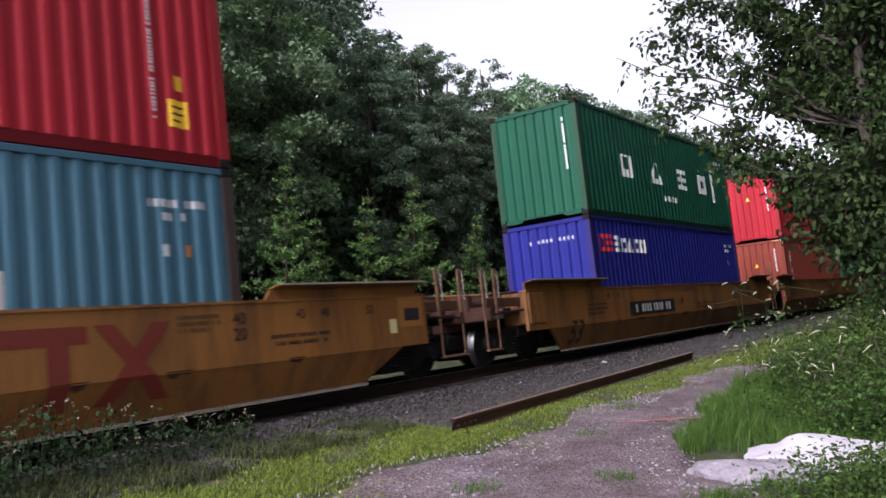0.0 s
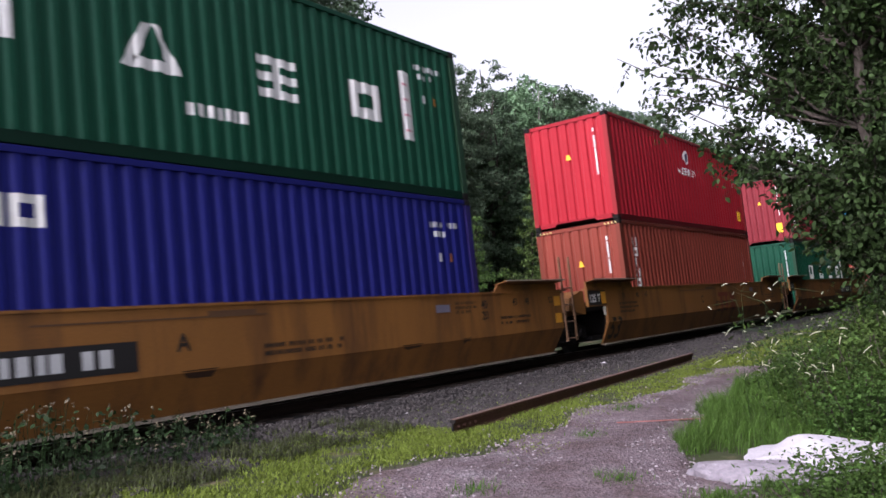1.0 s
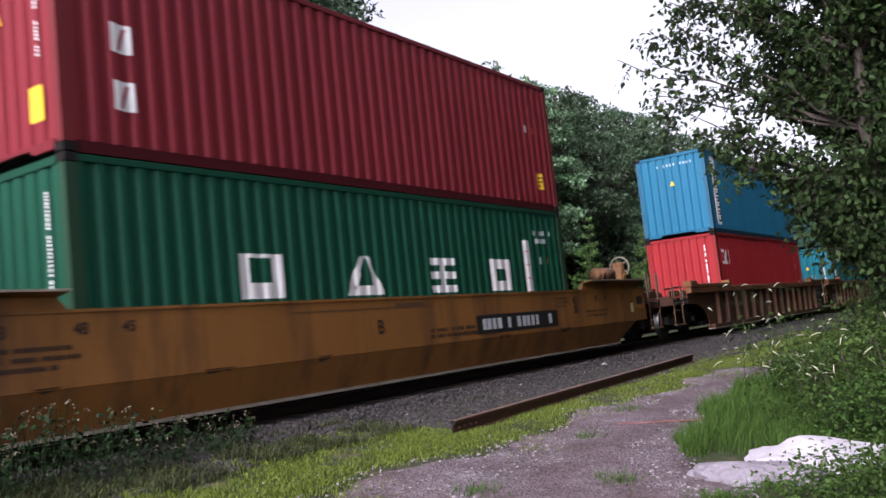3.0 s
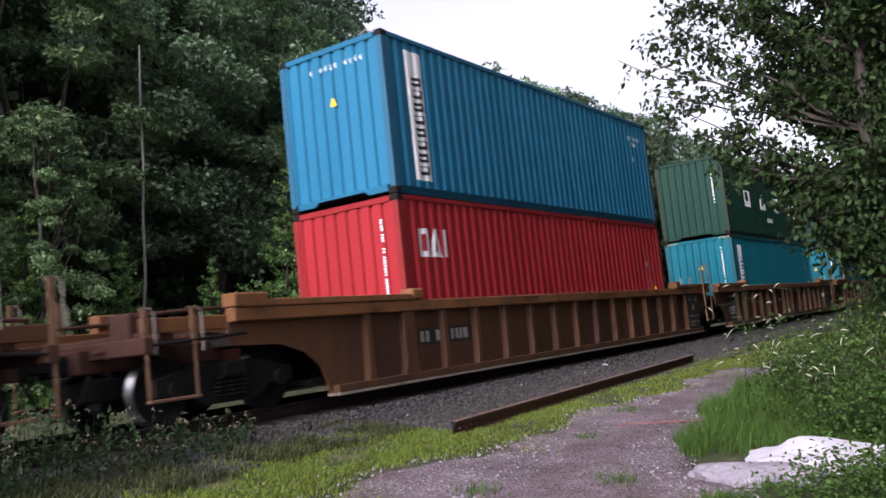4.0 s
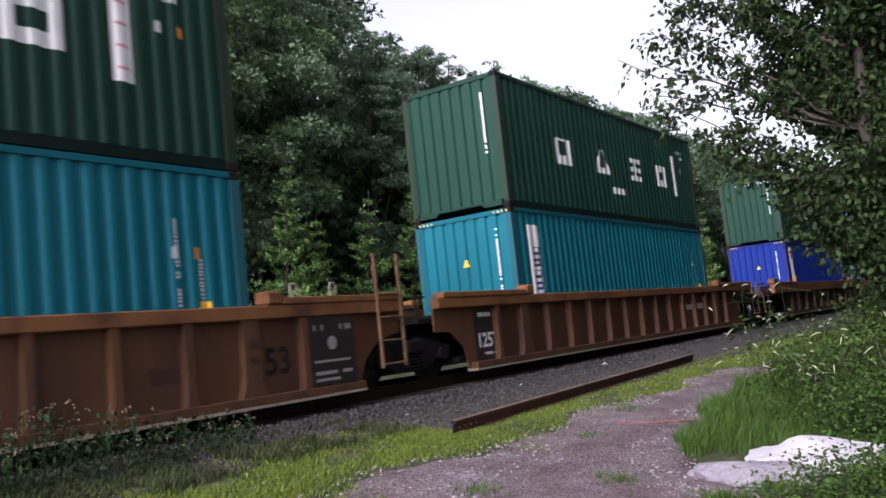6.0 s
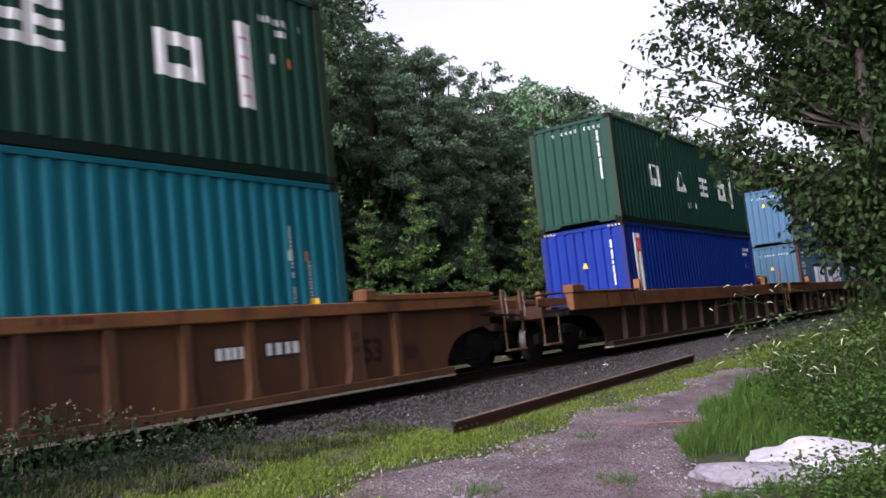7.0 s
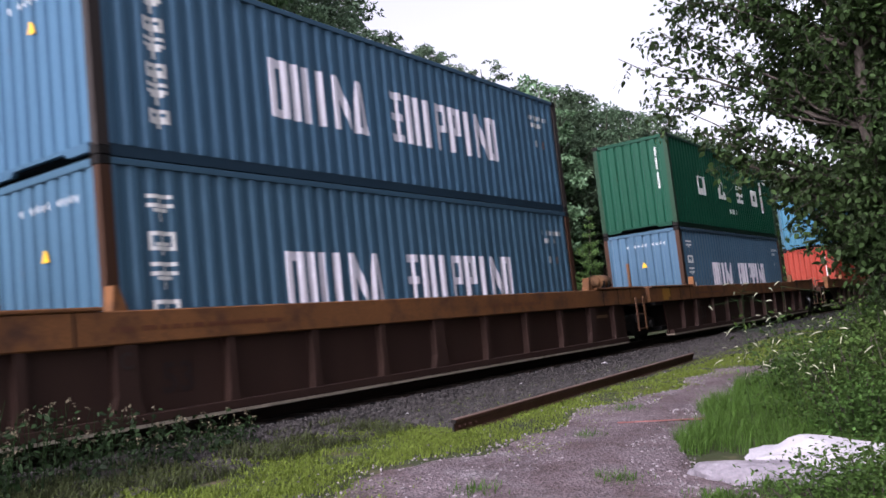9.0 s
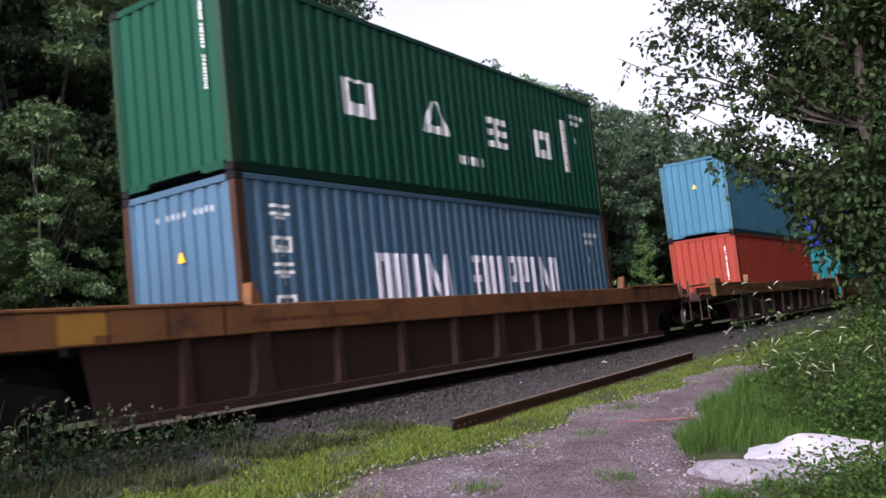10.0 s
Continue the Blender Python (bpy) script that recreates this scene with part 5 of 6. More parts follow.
def place_bogies():
    first = build_bogie()
    places = []
    for i, (k, kind, le, re, *_rest) in enumerate(PLAN):
        c = centre(k)
        if le:
            places.append(c - 9.95)
        if re:
            places.append(c + 9.6)
        else:
            nxt = PLAN[i + 1][0] if i + 1 < len(PLAN) else None
            if nxt:
                places.append((c + centre(nxt)) / 2)
    places.append(centre("z") - 9.7)
    for n, s in enumerate(places):
        b = first if n == 0 else copy_thing(first, Matrix())
        rolling(b, s)
        for ch in b.children:
            if ch.name.startswith("wheelset"):
                WHEELS.append((ch, ch.location.x, s))


place_bogies()


# ---------- plants ----------
LEAF = np.array([(0, 0, 0), (0.28, 0.34, 0.05), (0.2, 0.72, 0.02), (0, 1.0, -0.06), (-0.2, 0.72, 0.02), (-0.28, 0.34, 0.05)])


def leaves_mesh(name, pts, sizes, mat, rng, simple=False, droop=0.3, slim=1.0, tri=False):
    """One mesh of many small leaves at the points, turned at random. simple: four-cornered leaves for far crowns."""
    n = len(pts)
    shape = np.array([(0, 0, 0), (0.42, 0.45, 0.06), (0, 1.0, 0), (-0.42, 0.45, 0.06)]) if simple else LEAF
    if tri:
        shape = np.array([(-0.3, 0.15, 0), (0.3, 0.1, 0.04), (0.05, 1.0, 0)])
    shape = shape * (slim, 1, 1)
    k = len(shape)
    az = rng.uniform(0, 2 * np.pi, n)
    tilt = rng.normal(-droop, 0.55, n)
    roll = rng.normal(0, 0.6, n)
    fwd = np.stack([np.cos(az) * np.cos(tilt), np.sin(az) * np.cos(tilt), np.sin(tilt)], 1)
    side = np.stack([-np.sin(az), np.cos(az), np.zeros(n)], 1)
    up = np.cross(side, -fwd)
    s2 = side * np.cos(roll)[:, None] + up * np.sin(roll)[:, None]
    u2 = -side * np.sin(roll)[:, None] + up * np.cos(roll)[:, None]
    sz = np.asarray(sizes).reshape(-1, 1, 1) * np.ones((n, 1, 1))
    v = pts[:, None, :] + sz * (shape[None, :, 0:1] * s2[:, None, :] + shape[None, :, 1:2] * fwd[:, None, :] + shape[None, :, 2:3] * u2[:, None, :])
    verts = v.reshape(-1, 3)
    me = bpy.data.meshes.new(name)
    me.vertices.add(n * k)
    me.vertices.foreach_set("co", verts.astype(np.float32).ravel())
    me.loops.add(n * k)
    me.loops.foreach_set("vertex_index", np.arange(n * k, dtype=np.int32))
    me.polygons.add(n)
    me.polygons.foreach_set("loop_start", np.arange(0, n * k, k, dtype=np.int32))
    me.materials.append(mat)
    me.update(calc_edges=True)
    me.validate()
    return me


def limb(b, a, c, r0, r1, rng, n=4, bend=0.12):
    """A crooked tapering limb; returns its points."""
    a, c = Vector(a), Vector(c)
    d = (c - a).length
    pts = [a + (c - a) * (i / n) + Vector((rng.normal(0, 1), rng.normal(0, 1), rng.normal(0, 0.6))) * (bend * d / n if 0 < i < n else 0) for i in range(n + 1)]
    b.tube(pts, [r0 + (r1 - r0) * i / n for i in range(n + 1)])
    return pts


def forest_tree_meshes(seed, h, wide, base, count, leaf, mat, bark, airy=0.0, tri=False):
    """Trunk, boughs and a crown of many leaf clumps; airy: open feathery tops."""
    rng = np.random.default_rng(seed)
    b, boughs = Build(), Build()
    trunk = limb(b, (0, 0, -0.6), (rng.normal(0, 0.3), rng.normal(0, 0.3), h * 0.95), 0.012 * h, 0.02, rng, 6, 0.06)
    centres, radii = [], []
    for i in range(150):
        f = rng.uniform(0, 1) ** 0.85
        z = h * (base + (0.98 - base) * f)
        prof = math.sin(math.pi * min(1, 0.16 + 0.8 * f)) ** 0.6
        r = wide * prof * rng.uniform(0.3, 1.0) ** 0.7
        a = rng.uniform(0, 2 * np.pi)
        c = np.array([r * math.cos(a), r * math.sin(a), z])
        centres.append(c)
        radii.append(wide * rng.uniform(0.13, 0.30) * (1 - (0.35 + 0.3 * airy) * f))
        if i % 10 == 0:
            t = trunk[min(5, max(1, int((z / h) * 6) - 1))]
            limb(boughs, t, c, 0.005 * h, 0.008, rng, 3, 0.15)
    wts = np.array(radii) ** 2
    idx = rng.choice(len(centres), count, p=wts / wts.sum())
    off = rng.normal(0, 1, (count, 3))
    off /= np.linalg.norm(off, axis=1)[:, None]
    off *= (rng.uniform(0.3, 1.12 + 0.3 * airy, count) ** 0.6)[:, None]
    off[:, 2] *= 0.5
    off *= rng.uniform(0.75, 1.3, (len(centres), 3))[idx]
    pts = np.array(centres)[idx] + off * np.array(radii)[idx][:, None]
    # boughs hang a little towards their outer ends
    pts[:, 2] -= 0.05 * np.hypot(pts[:, 0], pts[:, 1]) ** 1.5
    return b.mesh("trunk", bark, True), leaves_mesh("crown", pts, rng.uniform(0.6, 1.4, count) * leaf, mat, rng, True, 0.25, 1.0, tri), boughs.mesh("bough", M_BARK)


def fir_meshes(seed, h, wide, mat, bark):
    """A young fir: whorls of boughs, longest low down, each with side twigs carrying short needles' sprays."""
    rng = np.random.default_rng(seed)
    b, boughs = Build(), Build()
    b.tube([(0, 0, -0.2), (0.02, 0, h * 0.5), (0, 0.02, h)], [0.035 * h / 4, 0.02 * h / 4, 0.005])
    pts = []
    tiers = 13
    for i in range(tiers):
        f = (i + 0.4) / tiers
        z0 = h * (0.05 + 0.92 * f)
        n = 6 if f < 0.8 else 4
        for k in range(n):
            a = 2 * math.pi * (k + 0.5 * (i % 2)) / n + rng.normal(0, 0.3)
            ln = wide * (1.03 - f) ** 0.85 * rng.uniform(0.5, 1.15)
            z = z0 + rng.normal(0, 0.055) * h * (1 - f)
            d = Vector((math.cos(a), math.sin(a), 0))
            s2 = Vector((-d.y, d.x, 0))
            tip_up = 0.16 * ln + 0.3 * ln * f
            line = [Vector((0, 0, z)) + d * ln * q + Vector((0, 0, tip_up * q * q - 0.10 * ln * q)) for q in (0, 0.35, 0.7, 1.0)]
            boughs.tube(line, [0.012, 0.009, 0.006, 0.003], 4)
            m = max(14, int(150 * ln / wide))
            for _ in range(m):
                q = rng.uniform(0.12, 1.0)
                c = Vector((0, 0, z)) + d * ln * q + Vector((0, 0, tip_up * q * q - 0.10 * ln * q))
                side = rng.uniform(-1, 1) * 0.34 * ln * (1.05 - q) + rng.normal(0, 0.02)
                pts.append(np.array(c + s2 * side + d * abs(side) * 0.5 + Vector((0, 0, rng.normal(0, 0.03)))))
    pts = np.array(pts)
    return b.mesh("trunk", bark, True), leaves_mesh("crown", pts, rng.uniform(0.07, 0.13, len(pts)) * h / 4.5, mat, rng, True, 0.0, 0.5), boughs.mesh("bough", M_BARK)


def build_forest():
    shapes = [(1, 11.5, 2.9, 0.2, M_LEAF, M_BARK, 0.0), (2, 12.0, 2.5, 0.2, M_NEEDLE, M_BARK, 0.6), (3, 11.0, 3.1, 0.18, M_LEAF, M_BARK, 0.2),
              (4, 12.5, 2.5, 0.22, M_NEEDLE, M_BARK, 1.0), (5, 10.5, 2.4, 0.22, M_LEAF2, M_PALEBARK, 1.0)]
    near = [forest_tree_meshes(n, h, w, b, 46000, 0.118, mat, bark, c, True) for n, h, w, b, mat, bark, c in shapes]
    # far trees: the leaf colour itself is dimmed against their frontal light
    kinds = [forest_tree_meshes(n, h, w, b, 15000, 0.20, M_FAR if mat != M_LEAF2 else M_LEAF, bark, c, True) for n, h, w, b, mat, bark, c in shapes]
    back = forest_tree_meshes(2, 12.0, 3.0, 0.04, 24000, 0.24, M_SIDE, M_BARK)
    names = ["broadleaf tree with a dense mid-green crown", "tall dark green tree at the forest edge", "spreading green tree of the roadside wood",
             "narrow dark green tree with layered boughs", "lighter green tree with a pale thin trunk"]
    rng = np.random.default_rng(77)
    spots = []
    for row, (y0, n, xa, xb) in enumerate(((11.3, 30, 4, 92), (14.2, 26, 6, 98), (17.5, 19, 5, 105))):
        for i in range(n):
            f = (i + rng.uniform(-0.3, 0.3)) / (n - 1)
            x = xa + (xb - xa) * (f ** 1.12 if f > 0 else f)
            spots.append((x, y0 + rng.uniform(-1.2, 1.2), row, 0))
    # the wood behind the drive, mostly unseen: added to keep skylight off the train
    for x, y in ((12.8, -13.8), (15.4, -11.6), (17.6, -12.0), (18.2, -10.9), (19.0, -10.4), (21, -12.5), (22.5, -9.7), (25, -11.5), (26, -9.3), (29.5, -11), (30, -8.9), (34, -8.4), (35, -11), (38, -8.0), (41, -9.4), (44, -6.9), (48, -9.0), (50, -6.5), (56, -8.6), (58, -6.2), (65, -8.2), (68, -6.0), (78, -6.0)):
        spots.append((x, y, 9, 1))
    for x, y, row, side in spots:
        k = int(rng.integers(0, 5))
        if x < 17 and not side:
            k = (0, 2, 4, 2, 4)[k]
        if x > 30 and k == 4 and rng.random() < 0.5:
            k = 3
        hbase = (11.5, 12.0, 11.0, 12.5, 10.5)[k]
        top = 1.9 + 0.5 * (y + 9.8)
        if not side:
            top *= 1.22 if (y + 9.8) / x > 0.9 else (0.98 if x < 36 else 1.0)
        if side:
            k, hbase = 1, 12.0
            top = 16.0
        sc = top / hbase * rng.uniform(0.86, 1.04)
        tree = empty("tree", names[k], "tree", "trees behind the drive" if side else "forest behind the track", pose(x, y, ground_z(x, y) - 0.1, rng.normal(0, 1.5), rng.normal(0, 1.5), rng.uniform(0, 360)))
        tree.scale = (sc, sc, sc)
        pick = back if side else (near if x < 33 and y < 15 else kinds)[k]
        part("trunk", pick[0], tree)
        part("crown", pick[1], tree)
        part("bough", pick[2], tree)
    # saplings along the forest edge
    sap = [fir_meshes(21, 5.4, 1.45, M_FIR, M_BARK), fir_meshes(22, 4.4, 1.3, M_FIR, M_BARK)]
    for n, (x, y, sc) in enumerate(((16.6, 6.5, 1.06), (14.1, 6.5, 0.72), (20.0, 6.5, 0.94), (22.7, 6.8, 1.35), (18.3, 7.0, 0.8), (26.5, 6.8, 1.1), (9.7, 6.9, 0.8), (12.0, 7.0, 0.8),
                                    (31, 7.0, 1.2), (7.2, 7.2, 0.75), (36, 6.8, 1.0), (42, 6.6, 1.2), (50, 6.2, 1.2), (60, 6.0, 1.3), (72, 6.0, 1.3))):
        t = empty("sapling", "young light green fir with tiered boughs", "young tree", "saplings at the forest edge", pose(x, y, ground_z(x, y) - 0.05, 0, 0, n * 77.0))
        t.scale = (sc, sc, sc)
        part("trunk", sap[n % 2][0], t)
        part("crown", sap[n % 2][1], t)
        part("bough", sap[n % 2][2], t)
    # slim birches with fine light leaves
    birch = forest_tree_meshes(31, 6.2, 1.35, 0.12, 26000, 0.062, M_LEAF2, M_PALEBARK, 1.0)
    for x, y, sc, turn in ((10.3, 7.4, 1.0, 0), (8.4, 8.0, 1.15, 120)):
        t = empty("birch", "slim birch with a pale trunk and fine light leaves", "tree", "birches at the forest edge", pose(x, y, ground_z(x, y) - 0.05, 0, 0, turn))
        t.scale = (sc, sc, sc)
        part("trunk", birch[0], t)
        part("crown", birch[1], t)
        part("bough", birch[2], t)
    # undergrowth, in the leaf colour darkened for shade
    g = np.random.default_rng(5)
    pts = []
    for i in range(520):
        x = 3 + 75 * g.random() ** 1.5
        y = g.uniform(5.6, 9.5)
        hgt = g.uniform(0.5, 1.5)
        o = g.normal(0, 1, (60, 3)) * (0.42, 0.42, 0.35 * hgt)
        o[:, 2] = np.abs(o[:, 2]) + 0.05
        pts.append(o + (x, y, ground_z(x, y)))
    pts = np.concatenate(pts)
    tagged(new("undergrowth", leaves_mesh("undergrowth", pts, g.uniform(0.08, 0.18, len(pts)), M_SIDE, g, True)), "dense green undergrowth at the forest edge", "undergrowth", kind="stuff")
    # thicket between the trunks, added with dark leaves as the forest's inner shade
    pts = []
    for i in range(1300):
        x = 1 + 90 * g.random() ** 1.35
        y = g.uniform(10.5, 19.0)
        o = g.normal(0, 1, (90, 3)) * (0.9, 0.8, 0.8)
        pts.append(o + (x, y, g.uniform(0.3, 6.5)))
    pts = np.concatenate(pts)
    pts[:, 2] = np.maximum(pts[:, 2], -0.3)
    tagged(new("thicket", leaves_mesh("thicket", pts, g.uniform(0.2, 0.42, len(pts)), M_SIDE, g, True)), "thicket between the forest trunks, leaves coloured as deep shade", "thicket", kind="stuff")
    # the wood goes on into the distance
    pts = []
    for i in range(900):
        x = 90 + 260 * g.random()
        y = g.uniform(7, 40) if g.random() < 0.8 else g.uniform(-60, -14)
        o = g.normal(0, 1, (26, 3)) * (2.0, 2.0, 2.4)
        pts.append(o + (x, y, g.uniform(1, 0.30 * (abs(y) + 10) + 5)))
    pts = np.concatenate(pts)
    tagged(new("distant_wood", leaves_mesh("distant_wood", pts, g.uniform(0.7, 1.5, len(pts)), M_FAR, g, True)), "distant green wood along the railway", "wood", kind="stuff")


build_forest()


def near_tree():
    """The leafy tree that hangs over the drive: trunk, spreading limbs, twigs with single leaves."""
    rng = np.random.default_rng(9)
    tree = empty("roadside_tree", "leafy tree with dark green leaves overhanging the drive", "tree", m=pose(11.95, -8.68, 0.2))
    b = Build()
    tops = limb(b, (0, 0, -0.4), (-0.1, 0.85, 5.4), 0.11, 0.05, rng, 6, 0.03)
    part("trunk", b.mesh("trunk", M_BARK, True), tree)
    # sprays that reach out over the drive: end relative to the foot, and how thickly leaved
    ends = [(-0.5, 3.2, 4.6, 0.5), (-0.5, 3.15, 4.15, 0.6), (-0.5, 2.9, 3.95, 0.5), (-0.6, 2.8, 5.0, 0.7), (-0.3, 2.6, 3.6, 0.6), (-0.2, 2.3, 3.2, 0.6), (-0.3, 2.0, 3.1, 0.6), (0.0, 1.7, 3.0, 0.6),
            (-0.7, 2.6, 5.4, 0.9), (-0.5, 3.1, 5.0, 0.5), (-0.5, 2.95, 5.4, 0.6), (-0.4, 3.75, 4.75, 0.1), (0.3, 1.6, 2.5, 0.25), (0.2, 1.2, 2.2, 0.4)]
    # the crown proper: its lower edge climbs away from the trunk
    while len(ends) < 112:
        ez = rng.uniform(2.0, 6.3)
        ey = rng.uniform(-0.4, 3.2)
        reach = float(np.interp(ez, [2.0, 2.7, 2.85, 3.2, 3.9, 4.6, 5.4, 6.3], [0.8, 0.9, 1.5, 2.1, 2.4, 2.5, 2.5, 2.0]))
        if ey < reach and rng.random() < 1.0 - 0.3 * max(0.0, ey):
            ends.append((rng.uniform(-0.8, 1.6), ey, ez, 1.0))
    pts, twigs = [], Build()
    for ex, ey, ez, thick in ends:
        e = Vector((ex, ey, ez))
        j = min(5, max(2, int(e.z * 0.75 / 4.6 * 6)))
        lb = Build()
        line = limb(lb, tops[j], e, 0.022, 0.005, rng, 5, 0.10)
        part("limb", lb.mesh("limb", M_BARK, True), tree)
        out = (e - tops[j]).normalized()
        for q in (2, 3, 4, 5):
            for _ in range(int(round(9 * thick + 1.4))):
                d = (out * 0.7 + Vector(rng.normal(0, 0.62, 3))).normalized()
                d.z -= 0.15
                ln = rng.uniform(0.22, 0.52)
                a = line[q] - (line[q] - line[q - 1]) * rng.uniform(0, 0.9)
                tip = a + d * ln
                twigs.rod(a, tip, 0.005, 0.002, 4)
                for _k in range(14):
                    pts.append(a + d * ln * rng.uniform(0.15, 1.05) + Vector(rng.normal(0, 0.045, 3)))
    part("twig", twigs.mesh("twig", M_BARK), tree)
    pts = np.array([p[:] for p in pts])
    part("crown", leaves_mesh("crown", pts, rng.uniform(0.06, 0.125, len(pts)), M_NEAR, rng, False, 0.5, 0.95), tree)
    return tree


near_tree()


def shrub(x, y, h, wide, n, leaf, mat, label, seed, name="shrub", cat="shrub"):
    rng = np.random.default_rng(seed)
    sh = empty(name, label, cat, "shrubs by the drive", pose(x, y, ground_z(x, y)))
    b = Build()
    pts = []
    for i in range(16):
        a, r = rng.uniform(0, 2 * np.pi), wide * math.sqrt(rng.random())
        top = Vector((r * math.cos(a), r * math.sin(a), h * rng.uniform(0.55, 1.0) * (1 - 0.35 * r / wide)))
        line = limb(b, (top.x * 0.25, top.y * 0.25, -0.05), top, 0.014, 0.005, rng, 4, 0.15)
        for q in range(1, 5):
            pts += [np.array(line[q]) + rng.normal(0, 0.17, 3) * (1, 1, 0.8) for _ in range(n // 64)]
    pts = np.array(pts)
    pts[:, 2] = np.maximum(pts[:, 2], 0.03)
    part("stem", b.mesh("stem", M_BARK), sh)
    part("foliage", leaves_mesh("foliage", pts, rng.uniform(0.6, 1.4, len(pts)) * leaf, mat, rng, False, 0.1), sh)
    return sh


for k, (x, y, h, w) in enumerate(((10.6, -8.2, 1.5, 0.75), (11.9, -7.6, 1.35, 0.7), (12.6, -8.4, 1.9, 0.9), (14.2, -7.7, 1.6, 0.8), (10.2, -9.0, 1.6, 0.8), (15.8, -7.8, 1.9, 0.9),
                                  (17.8, -7.6, 2.0, 1.0), (20.5, -7.6, 2.2, 1.1), (9.9, -8.3, 0.9, 0.5), (13.4, -7.0, 0.95, 0.6), (24, -8.0, 2.6, 1.4), (28, -8.4, 2.8, 1.5))):
    shrub(x, y, h, w, 6000, 0.044, M_SHRUB, "green leafy shrub among tall grass by the drive", 40 + k)
for k, (x, y) in enumerate(((7.35, -8.6), (7.0, -8.4), (7.9, -8.95), (7.2, -9.1), (7.75, -8.6), (7.5, -8.85), (7.1, -8.75))):
    shrub(x, y, 0.34, 0.36, 1700, 0.040, M_SHRUB, "low green weeds in front of the white rock", 70 + k, "low_weeds", "weed")


def blades(name, spots, hgt, mat, rng, width=0.006, bendy=0.5):
    """Grass: each blade a bent strip of two faces."""
    n = len(spots)
    a = rng.uniform(0, 2 * np.pi, n)
    h = hgt * rng.uniform(0.45, 1.3, n)
    lean = rng.uniform(0.1, bendy, n) * h
    d = np.stack([np.cos(a), np.sin(a), np.zeros(n)], 1)
    s = np.stack([-np.sin(a), np.cos(a), np.zeros(n)], 1) * width
    z = np.array([0, 0, 1.0])
    mid = spots + d * lean[:, None] * 0.3 + z * h[:, None] * 0.6
    tip = spots + d * lean[:, None] + z * h[:, None]
    v = np.stack([spots - s, spots + s, mid + s * 0.7, mid - s * 0.7, tip], 1).reshape(-1, 3)
    i = np.arange(n) * 5
    faces = np.stack([i, i + 1, i + 2, i + 3], 1).tolist() + np.stack([i + 3, i + 2, i + 4], 1).tolist()
    me = bpy.data.meshes.new(name)
    me.from_pydata(v.tolist(), [], faces)
    me.materials.append(mat)
    return me


def grass():
    g = np.random.default_rng(31)
    sp = []
    while len(sp) < 70000:
        x = 3.5 + 26 * g.random() ** 1.5
        y = g.uniform(-5.9, -2.55)
        d = noise.noise((x * 0.8, y * 1.5, 2)) + 0.45 * noise.noise((x * 3, y * 3, 5))
        rl = road_left(x)
        edge = smooth(-2.5, -3.1, y) * smooth(rl - 0.2, rl + 0.3, y)
        if x > 8.8 and y > -4.12 + 0.043 * (x - 8.5):
            edge *= 0.05
        if rl - 0.9 < y < rl:
            edge = max(edge, 0.22 * max(0.0, d + 0.1))
        if g.random() < edge * (0.6 + 1.0 * d):
            sp.append((x, y, ground_z(x, y) + (0.01 if y < rl else -0.005)))
    tagged(new("verge_grass", blades("verge_grass", np.array(sp), 0.042, M_GRASS, g, 0.006, 1.6)), "short yellow-green grass between track and drive", "grass", kind="stuff")
    sp = []
    while len(sp) < 60000:
        x = 6.5 + 24 * g.random() ** 1.3
        r = road_right(x)
        y = r - 4.2 * g.random() ** 1.6 + 0.12
        if x < 8.9 and y > -8.4 and not (x > 8.6 and y > -7.0):
            continue
        sp.append((x, y, ground_z(x, y) - 0.01))
    tagged(new("tall_grass", blades("tall_grass", np.array(sp), 0.22, M_TALL, g, 0.0035, 1.2)), "tall green grass along the drive's edge", "grass", kind="stuff")
    sp = []
    for cx, cy, n in ((7.2, -6.7, 260), (6.2, -5.9, 120), (6.9, -7.7, 380), (9.0, -5.6, 100), (11.0, -5.3, 160), (7.6, -7.95, 300)):
        for _ in range(n):
            x, y = cx + g.normal(0, 0.14), cy + g.normal(0, 0.12)
            sp.append((x, y, ground_z(x, y) + 0.02))
    tagged(new("grass_tufts", blades("grass_tufts", np.array(sp), 0.07, M_TALL, g, 0.005, 0.9)), "small green tufts growing in the gravel", "grass", kind="stuff")
    sp = []
    while len(sp) < 5000:
        x = 3.6 + 5 * g.random() ** 1.5
        y = g.uniform(-3.5, -2.2)
        if noise.noise((x * 1.6, y * 2.2, 8)) > -0.15 + 0.03 * (x - 4):
            sp.append((x, y, ground_z(x, y) + 0.01))
    tagged(new("rough_grass", blades("rough_grass", np.array(sp), 0.10, M_ROUGH, g, 0.006, 1.3)), "dark rough grass creeping over the ballast edge", "grass", kind="stuff")
    # grass on the far side and in the open
    sp = []
    for _ in range(12000):
        x = 2 + 70 * g.random() ** 1.5
        y = g.uniform(5.4, 8.0)
        sp.append((x, y, ground_z(x, y)))
    tagged(new("far_grass", blades("far_grass", np.array(sp), 0.4, M_TALL, g, 0.012, 0.7)), "rough grass beyond the track", "grass", kind="stuff")


grass()


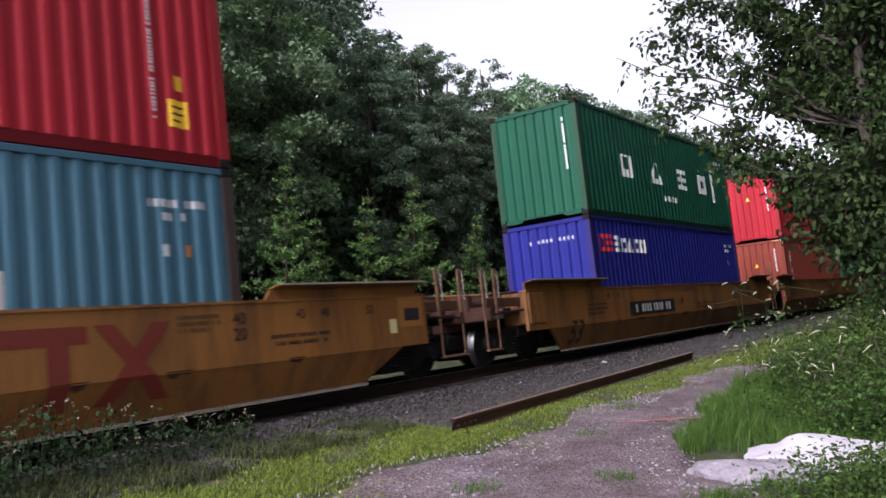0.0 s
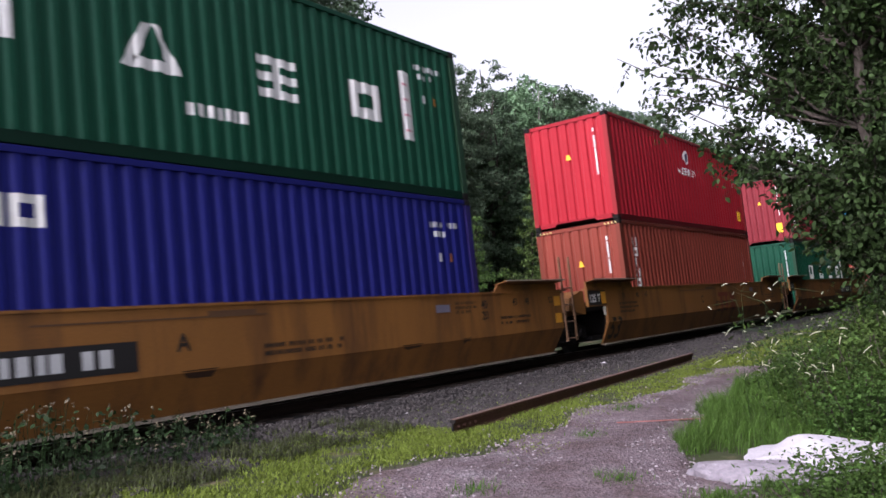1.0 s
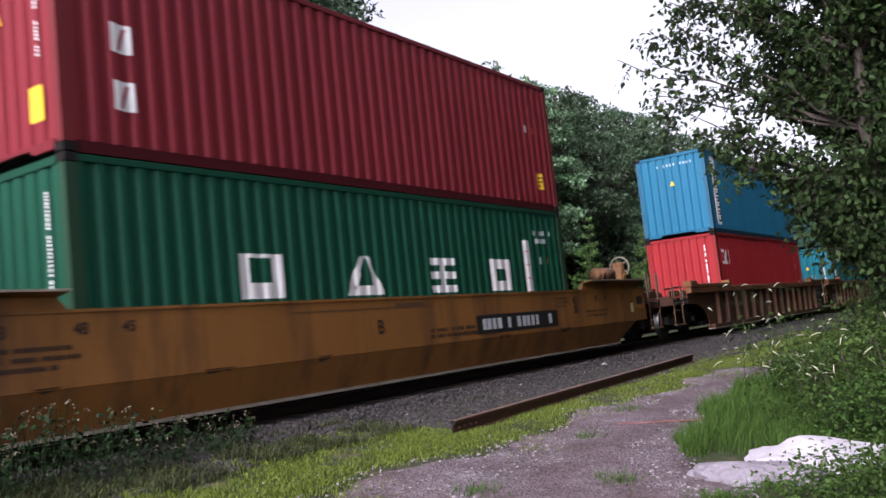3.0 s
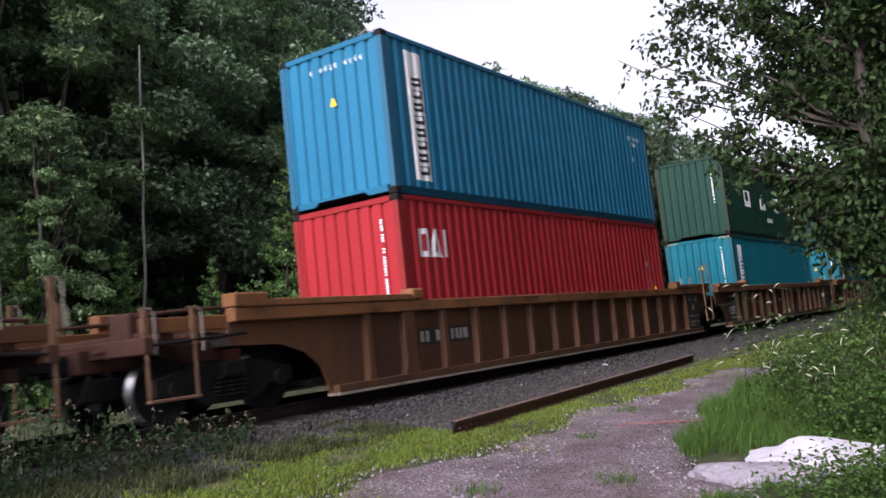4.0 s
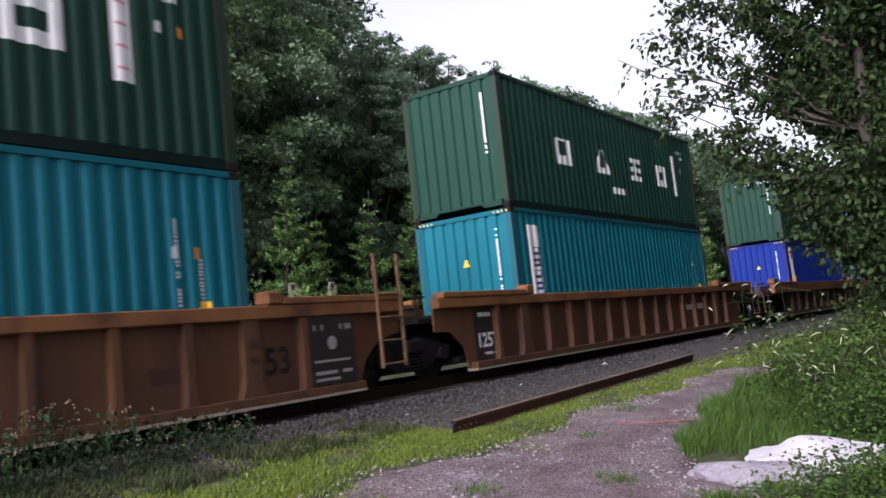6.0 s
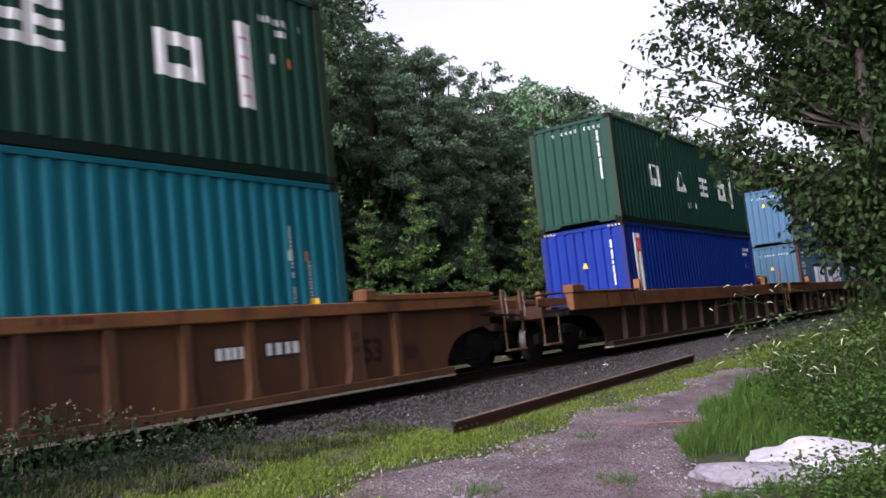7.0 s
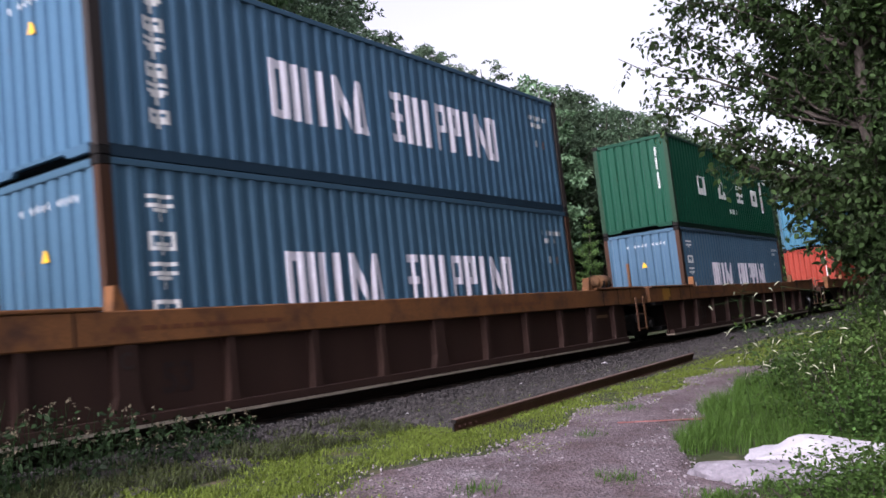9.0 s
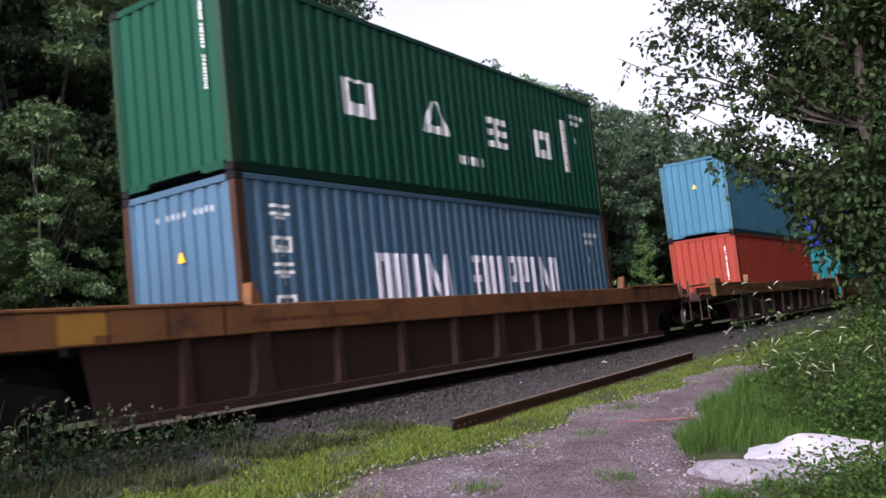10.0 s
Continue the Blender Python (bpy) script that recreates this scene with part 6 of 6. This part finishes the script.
def weeds():
    """Dark leafy weeds with pale drooping seed heads beside the ballast."""
    g = np.random.default_rng(8)
    stems, lv, hv = Build(), [], []
    for i in range(190):
        x = 3.4 + 3.6 * g.random() ** 1.25
        y = g.uniform(-2.9, -2.0) + 0.1 * (x - 4)
        h = g.uniform(0.28, 0.85) * max(0.3, 1.15 - 0.2 * (x - 3.6))
        z0 = ground_z(x, y) - 0.03
        tip = Vector((x + g.normal(0, 0.08), y + g.normal(0, 0.08), z0 + h))
        stems.rod((x, y, z0), tip, 0.004, 0.002, 4)
        for k in range(11):
            f = g.random() ** 0.8
            lv.append(np.array((x, y, z0)) * (1 - f) + np.array(tip) * f + g.normal(0, 0.05, 3) * (1, 1, 0.3))
        if g.random() < 0.6:
            dx = g.normal(0, 1, 2)
            for k in range(9):
                f = k / 9
                hv.append(np.array(tip) + np.array((dx[0] * 0.05 * f, dx[1] * 0.05 * f, 0.09 * f * (1 - 0.8 * f))))
    w = empty("roadside_weeds", "dark leafy weeds with pale seed heads beside the ballast", "weeds")
    w["kind"] = "stuff"
    part("stem", stems.mesh("stem", M_WEED), w)
    part("foliage", leaves_mesh("foliage", np.array(lv), g.uniform(0.035, 0.085, len(lv)), M_WEED, g, False, 0.2), w)
    part("seed_head", leaves_mesh("seed_head", np.array(hv), g.uniform(0.015, 0.03, len(hv)), M_SEED, g, True, 0.4), w, "pale seed heads")


weeds()


def blossoms():
    """Stalks with long pale florets standing in front of the shrubs."""
    g = np.random.default_rng(14)
    spots = [(10.4, -7.0), (10.7, -7.15), (11.0, -7.2), (10.3, -7.4), (10.8, -7.5), (11.3, -7.4), (10.1, -7.7), (10.6, -7.9), (11.1, -7.8), (9.6, -8.0), (9.9, -8.3)]
    for n, (x, y) in enumerate(spots):
        st = empty("flower_stalk", "thin green stalk with long pale blossoms", "wildflower", "wildflowers by the drive", pose(x, y, ground_z(x, y) - 0.03))
        b = Build()
        h = g.uniform(1.15, 1.75)
        pts = []
        line = limb(b, (0, 0, 0), (g.normal(0.0, 0.1), 0.25 + g.normal(0, 0.12), h), 0.004, 0.002, g, 5, 0.03)
        for q in range(3, 6):
            for _ in range(3):
                tip = line[q] + Vector((g.normal(0, 0.16), g.normal(0.05, 0.18), g.normal(-0.05, 0.1)))
                b.rod(line[q], tip, 0.003, 0.002, 4)
                pts += [np.array(tip)]
        part("stalk", b.mesh("stalk", M_WEED), st)
        fl = Build()
        for p in pts:
            if g.random() < 0.8:
                a = g.uniform(0, 2 * np.pi)
                ln, up = g.uniform(0.05, 0.13), g.uniform(-0.5, 0.6)
                arc = [Vector(p) + Vector((math.cos(a) * ln * q, math.sin(a) * ln * q, ln * (up * q - 0.45 * q * q))) for q in (0, 0.35, 0.7, 1.0)]
                fl.tube(arc, [0.002, 0.007, 0.006, 0.002], 5)
        part("blossom", fl.mesh("blossom", M_BLOOM, True), st, "long pale curved florets")
        lp = np.array([np.array(line[int(g.integers(0, 5))]) + g.normal(0, 0.08, 3) for _ in range(40)])
        lp[:, 2] = np.maximum(lp[:, 2], 0.03)
        part("foliage", leaves_mesh("foliage", lp, g.uniform(0.04, 0.08, len(lp)), M_SHRUB, g, False, 0.2), st)


blossoms()


def rock(name, x, y, sx, sy, sz, seed, label, turn=0.0):
    """A flat broken slab: a rounded block with worn edges and a pitted top."""
    bm = bmesh.new()
    bmesh.ops.create_icosphere(bm, subdivisions=4, radius=1)
    for v in bm.verts:
        p = v.co.copy()
        out = 1 + 0.28 * noise.noise(Vector((p.x * 1.1 + seed, p.y * 1.1, 0)))
        q = Vector((math.copysign(abs(p.x) ** 0.7, p.x) * out, math.copysign(abs(p.y) ** 0.7, p.y) * out, math.copysign(abs(p.z) ** 0.8, p.z)))
        q.z *= 1 + 0.5 * noise.noise(Vector((p.x * 1.6, p.y * 1.6, seed)))
        q += v.co * (0.14 * noise.noise(p * 2.4 + Vector((seed, 2, 0))) + 0.05 * noise.noise(p * 7) + 0.012 * noise.noise(p * 20))
        v.co = Vector((q.x * sx, q.y * sy, q.z * sz))
    me = bpy.data.meshes.new(name)
    bm.to_mesh(me)
    bm.free()
    me.materials.append(M_ROCK if name == "boulder" else M_GREYROCK)
    ob = new(name, me)
    ob.matrix_basis = pose(x, y, ground_z(x, y) + 0.02, 0, 0, turn)
    return tagged(ob, label, "rock")


rock("boulder", 8.55, -8.40, 0.36, 0.92, 0.23, 3, "white weathered limestone slab lying by the drive", 10)
rock("stone", 7.95, -7.74, 0.27, 0.60, 0.15, 8, "flat lavender-grey stone sunk in the gravel", 15)
rock("stone", 8.15, -7.35, 0.16, 0.24, 0.07, 12, "flat lavender-grey stone sunk in the gravel", 50)

bare = Build()
limb(bare, (0, 0, -0.3), (-0.2, 0.2, 8.0), 0.05, 0.025, np.random.default_rng(2), 6, 0.03)
tr = empty("bare_trunk", "slim pale bare trunk at the forest edge", "tree trunk", m=pose(13.2, 7.6, ground_z(13.2, 7.6)))
part("trunk", bare.mesh("trunk", M_PALEBARK, True), tr)


# ---------- what moves ----------


def motions():
    times = [0, 2.5, 5, 7.5, 10]
    for ob, s, z in MOVERS:
        walk(ob, [(t, on_track(s - SPEED * t, z)) for t in times])
    # wheels turn by what they roll, a row for each thirtieth of a second
    for ws, x, s in WHEELS:
        rows = []
        for i in range(301):
            turn = -math.degrees(SPEED * i / 30 / R_WHEEL)
            rows.append((i / 30, pose(x, 0, R_WHEEL, 0, turn, 0)))
        walk(ws, rows)


motions()
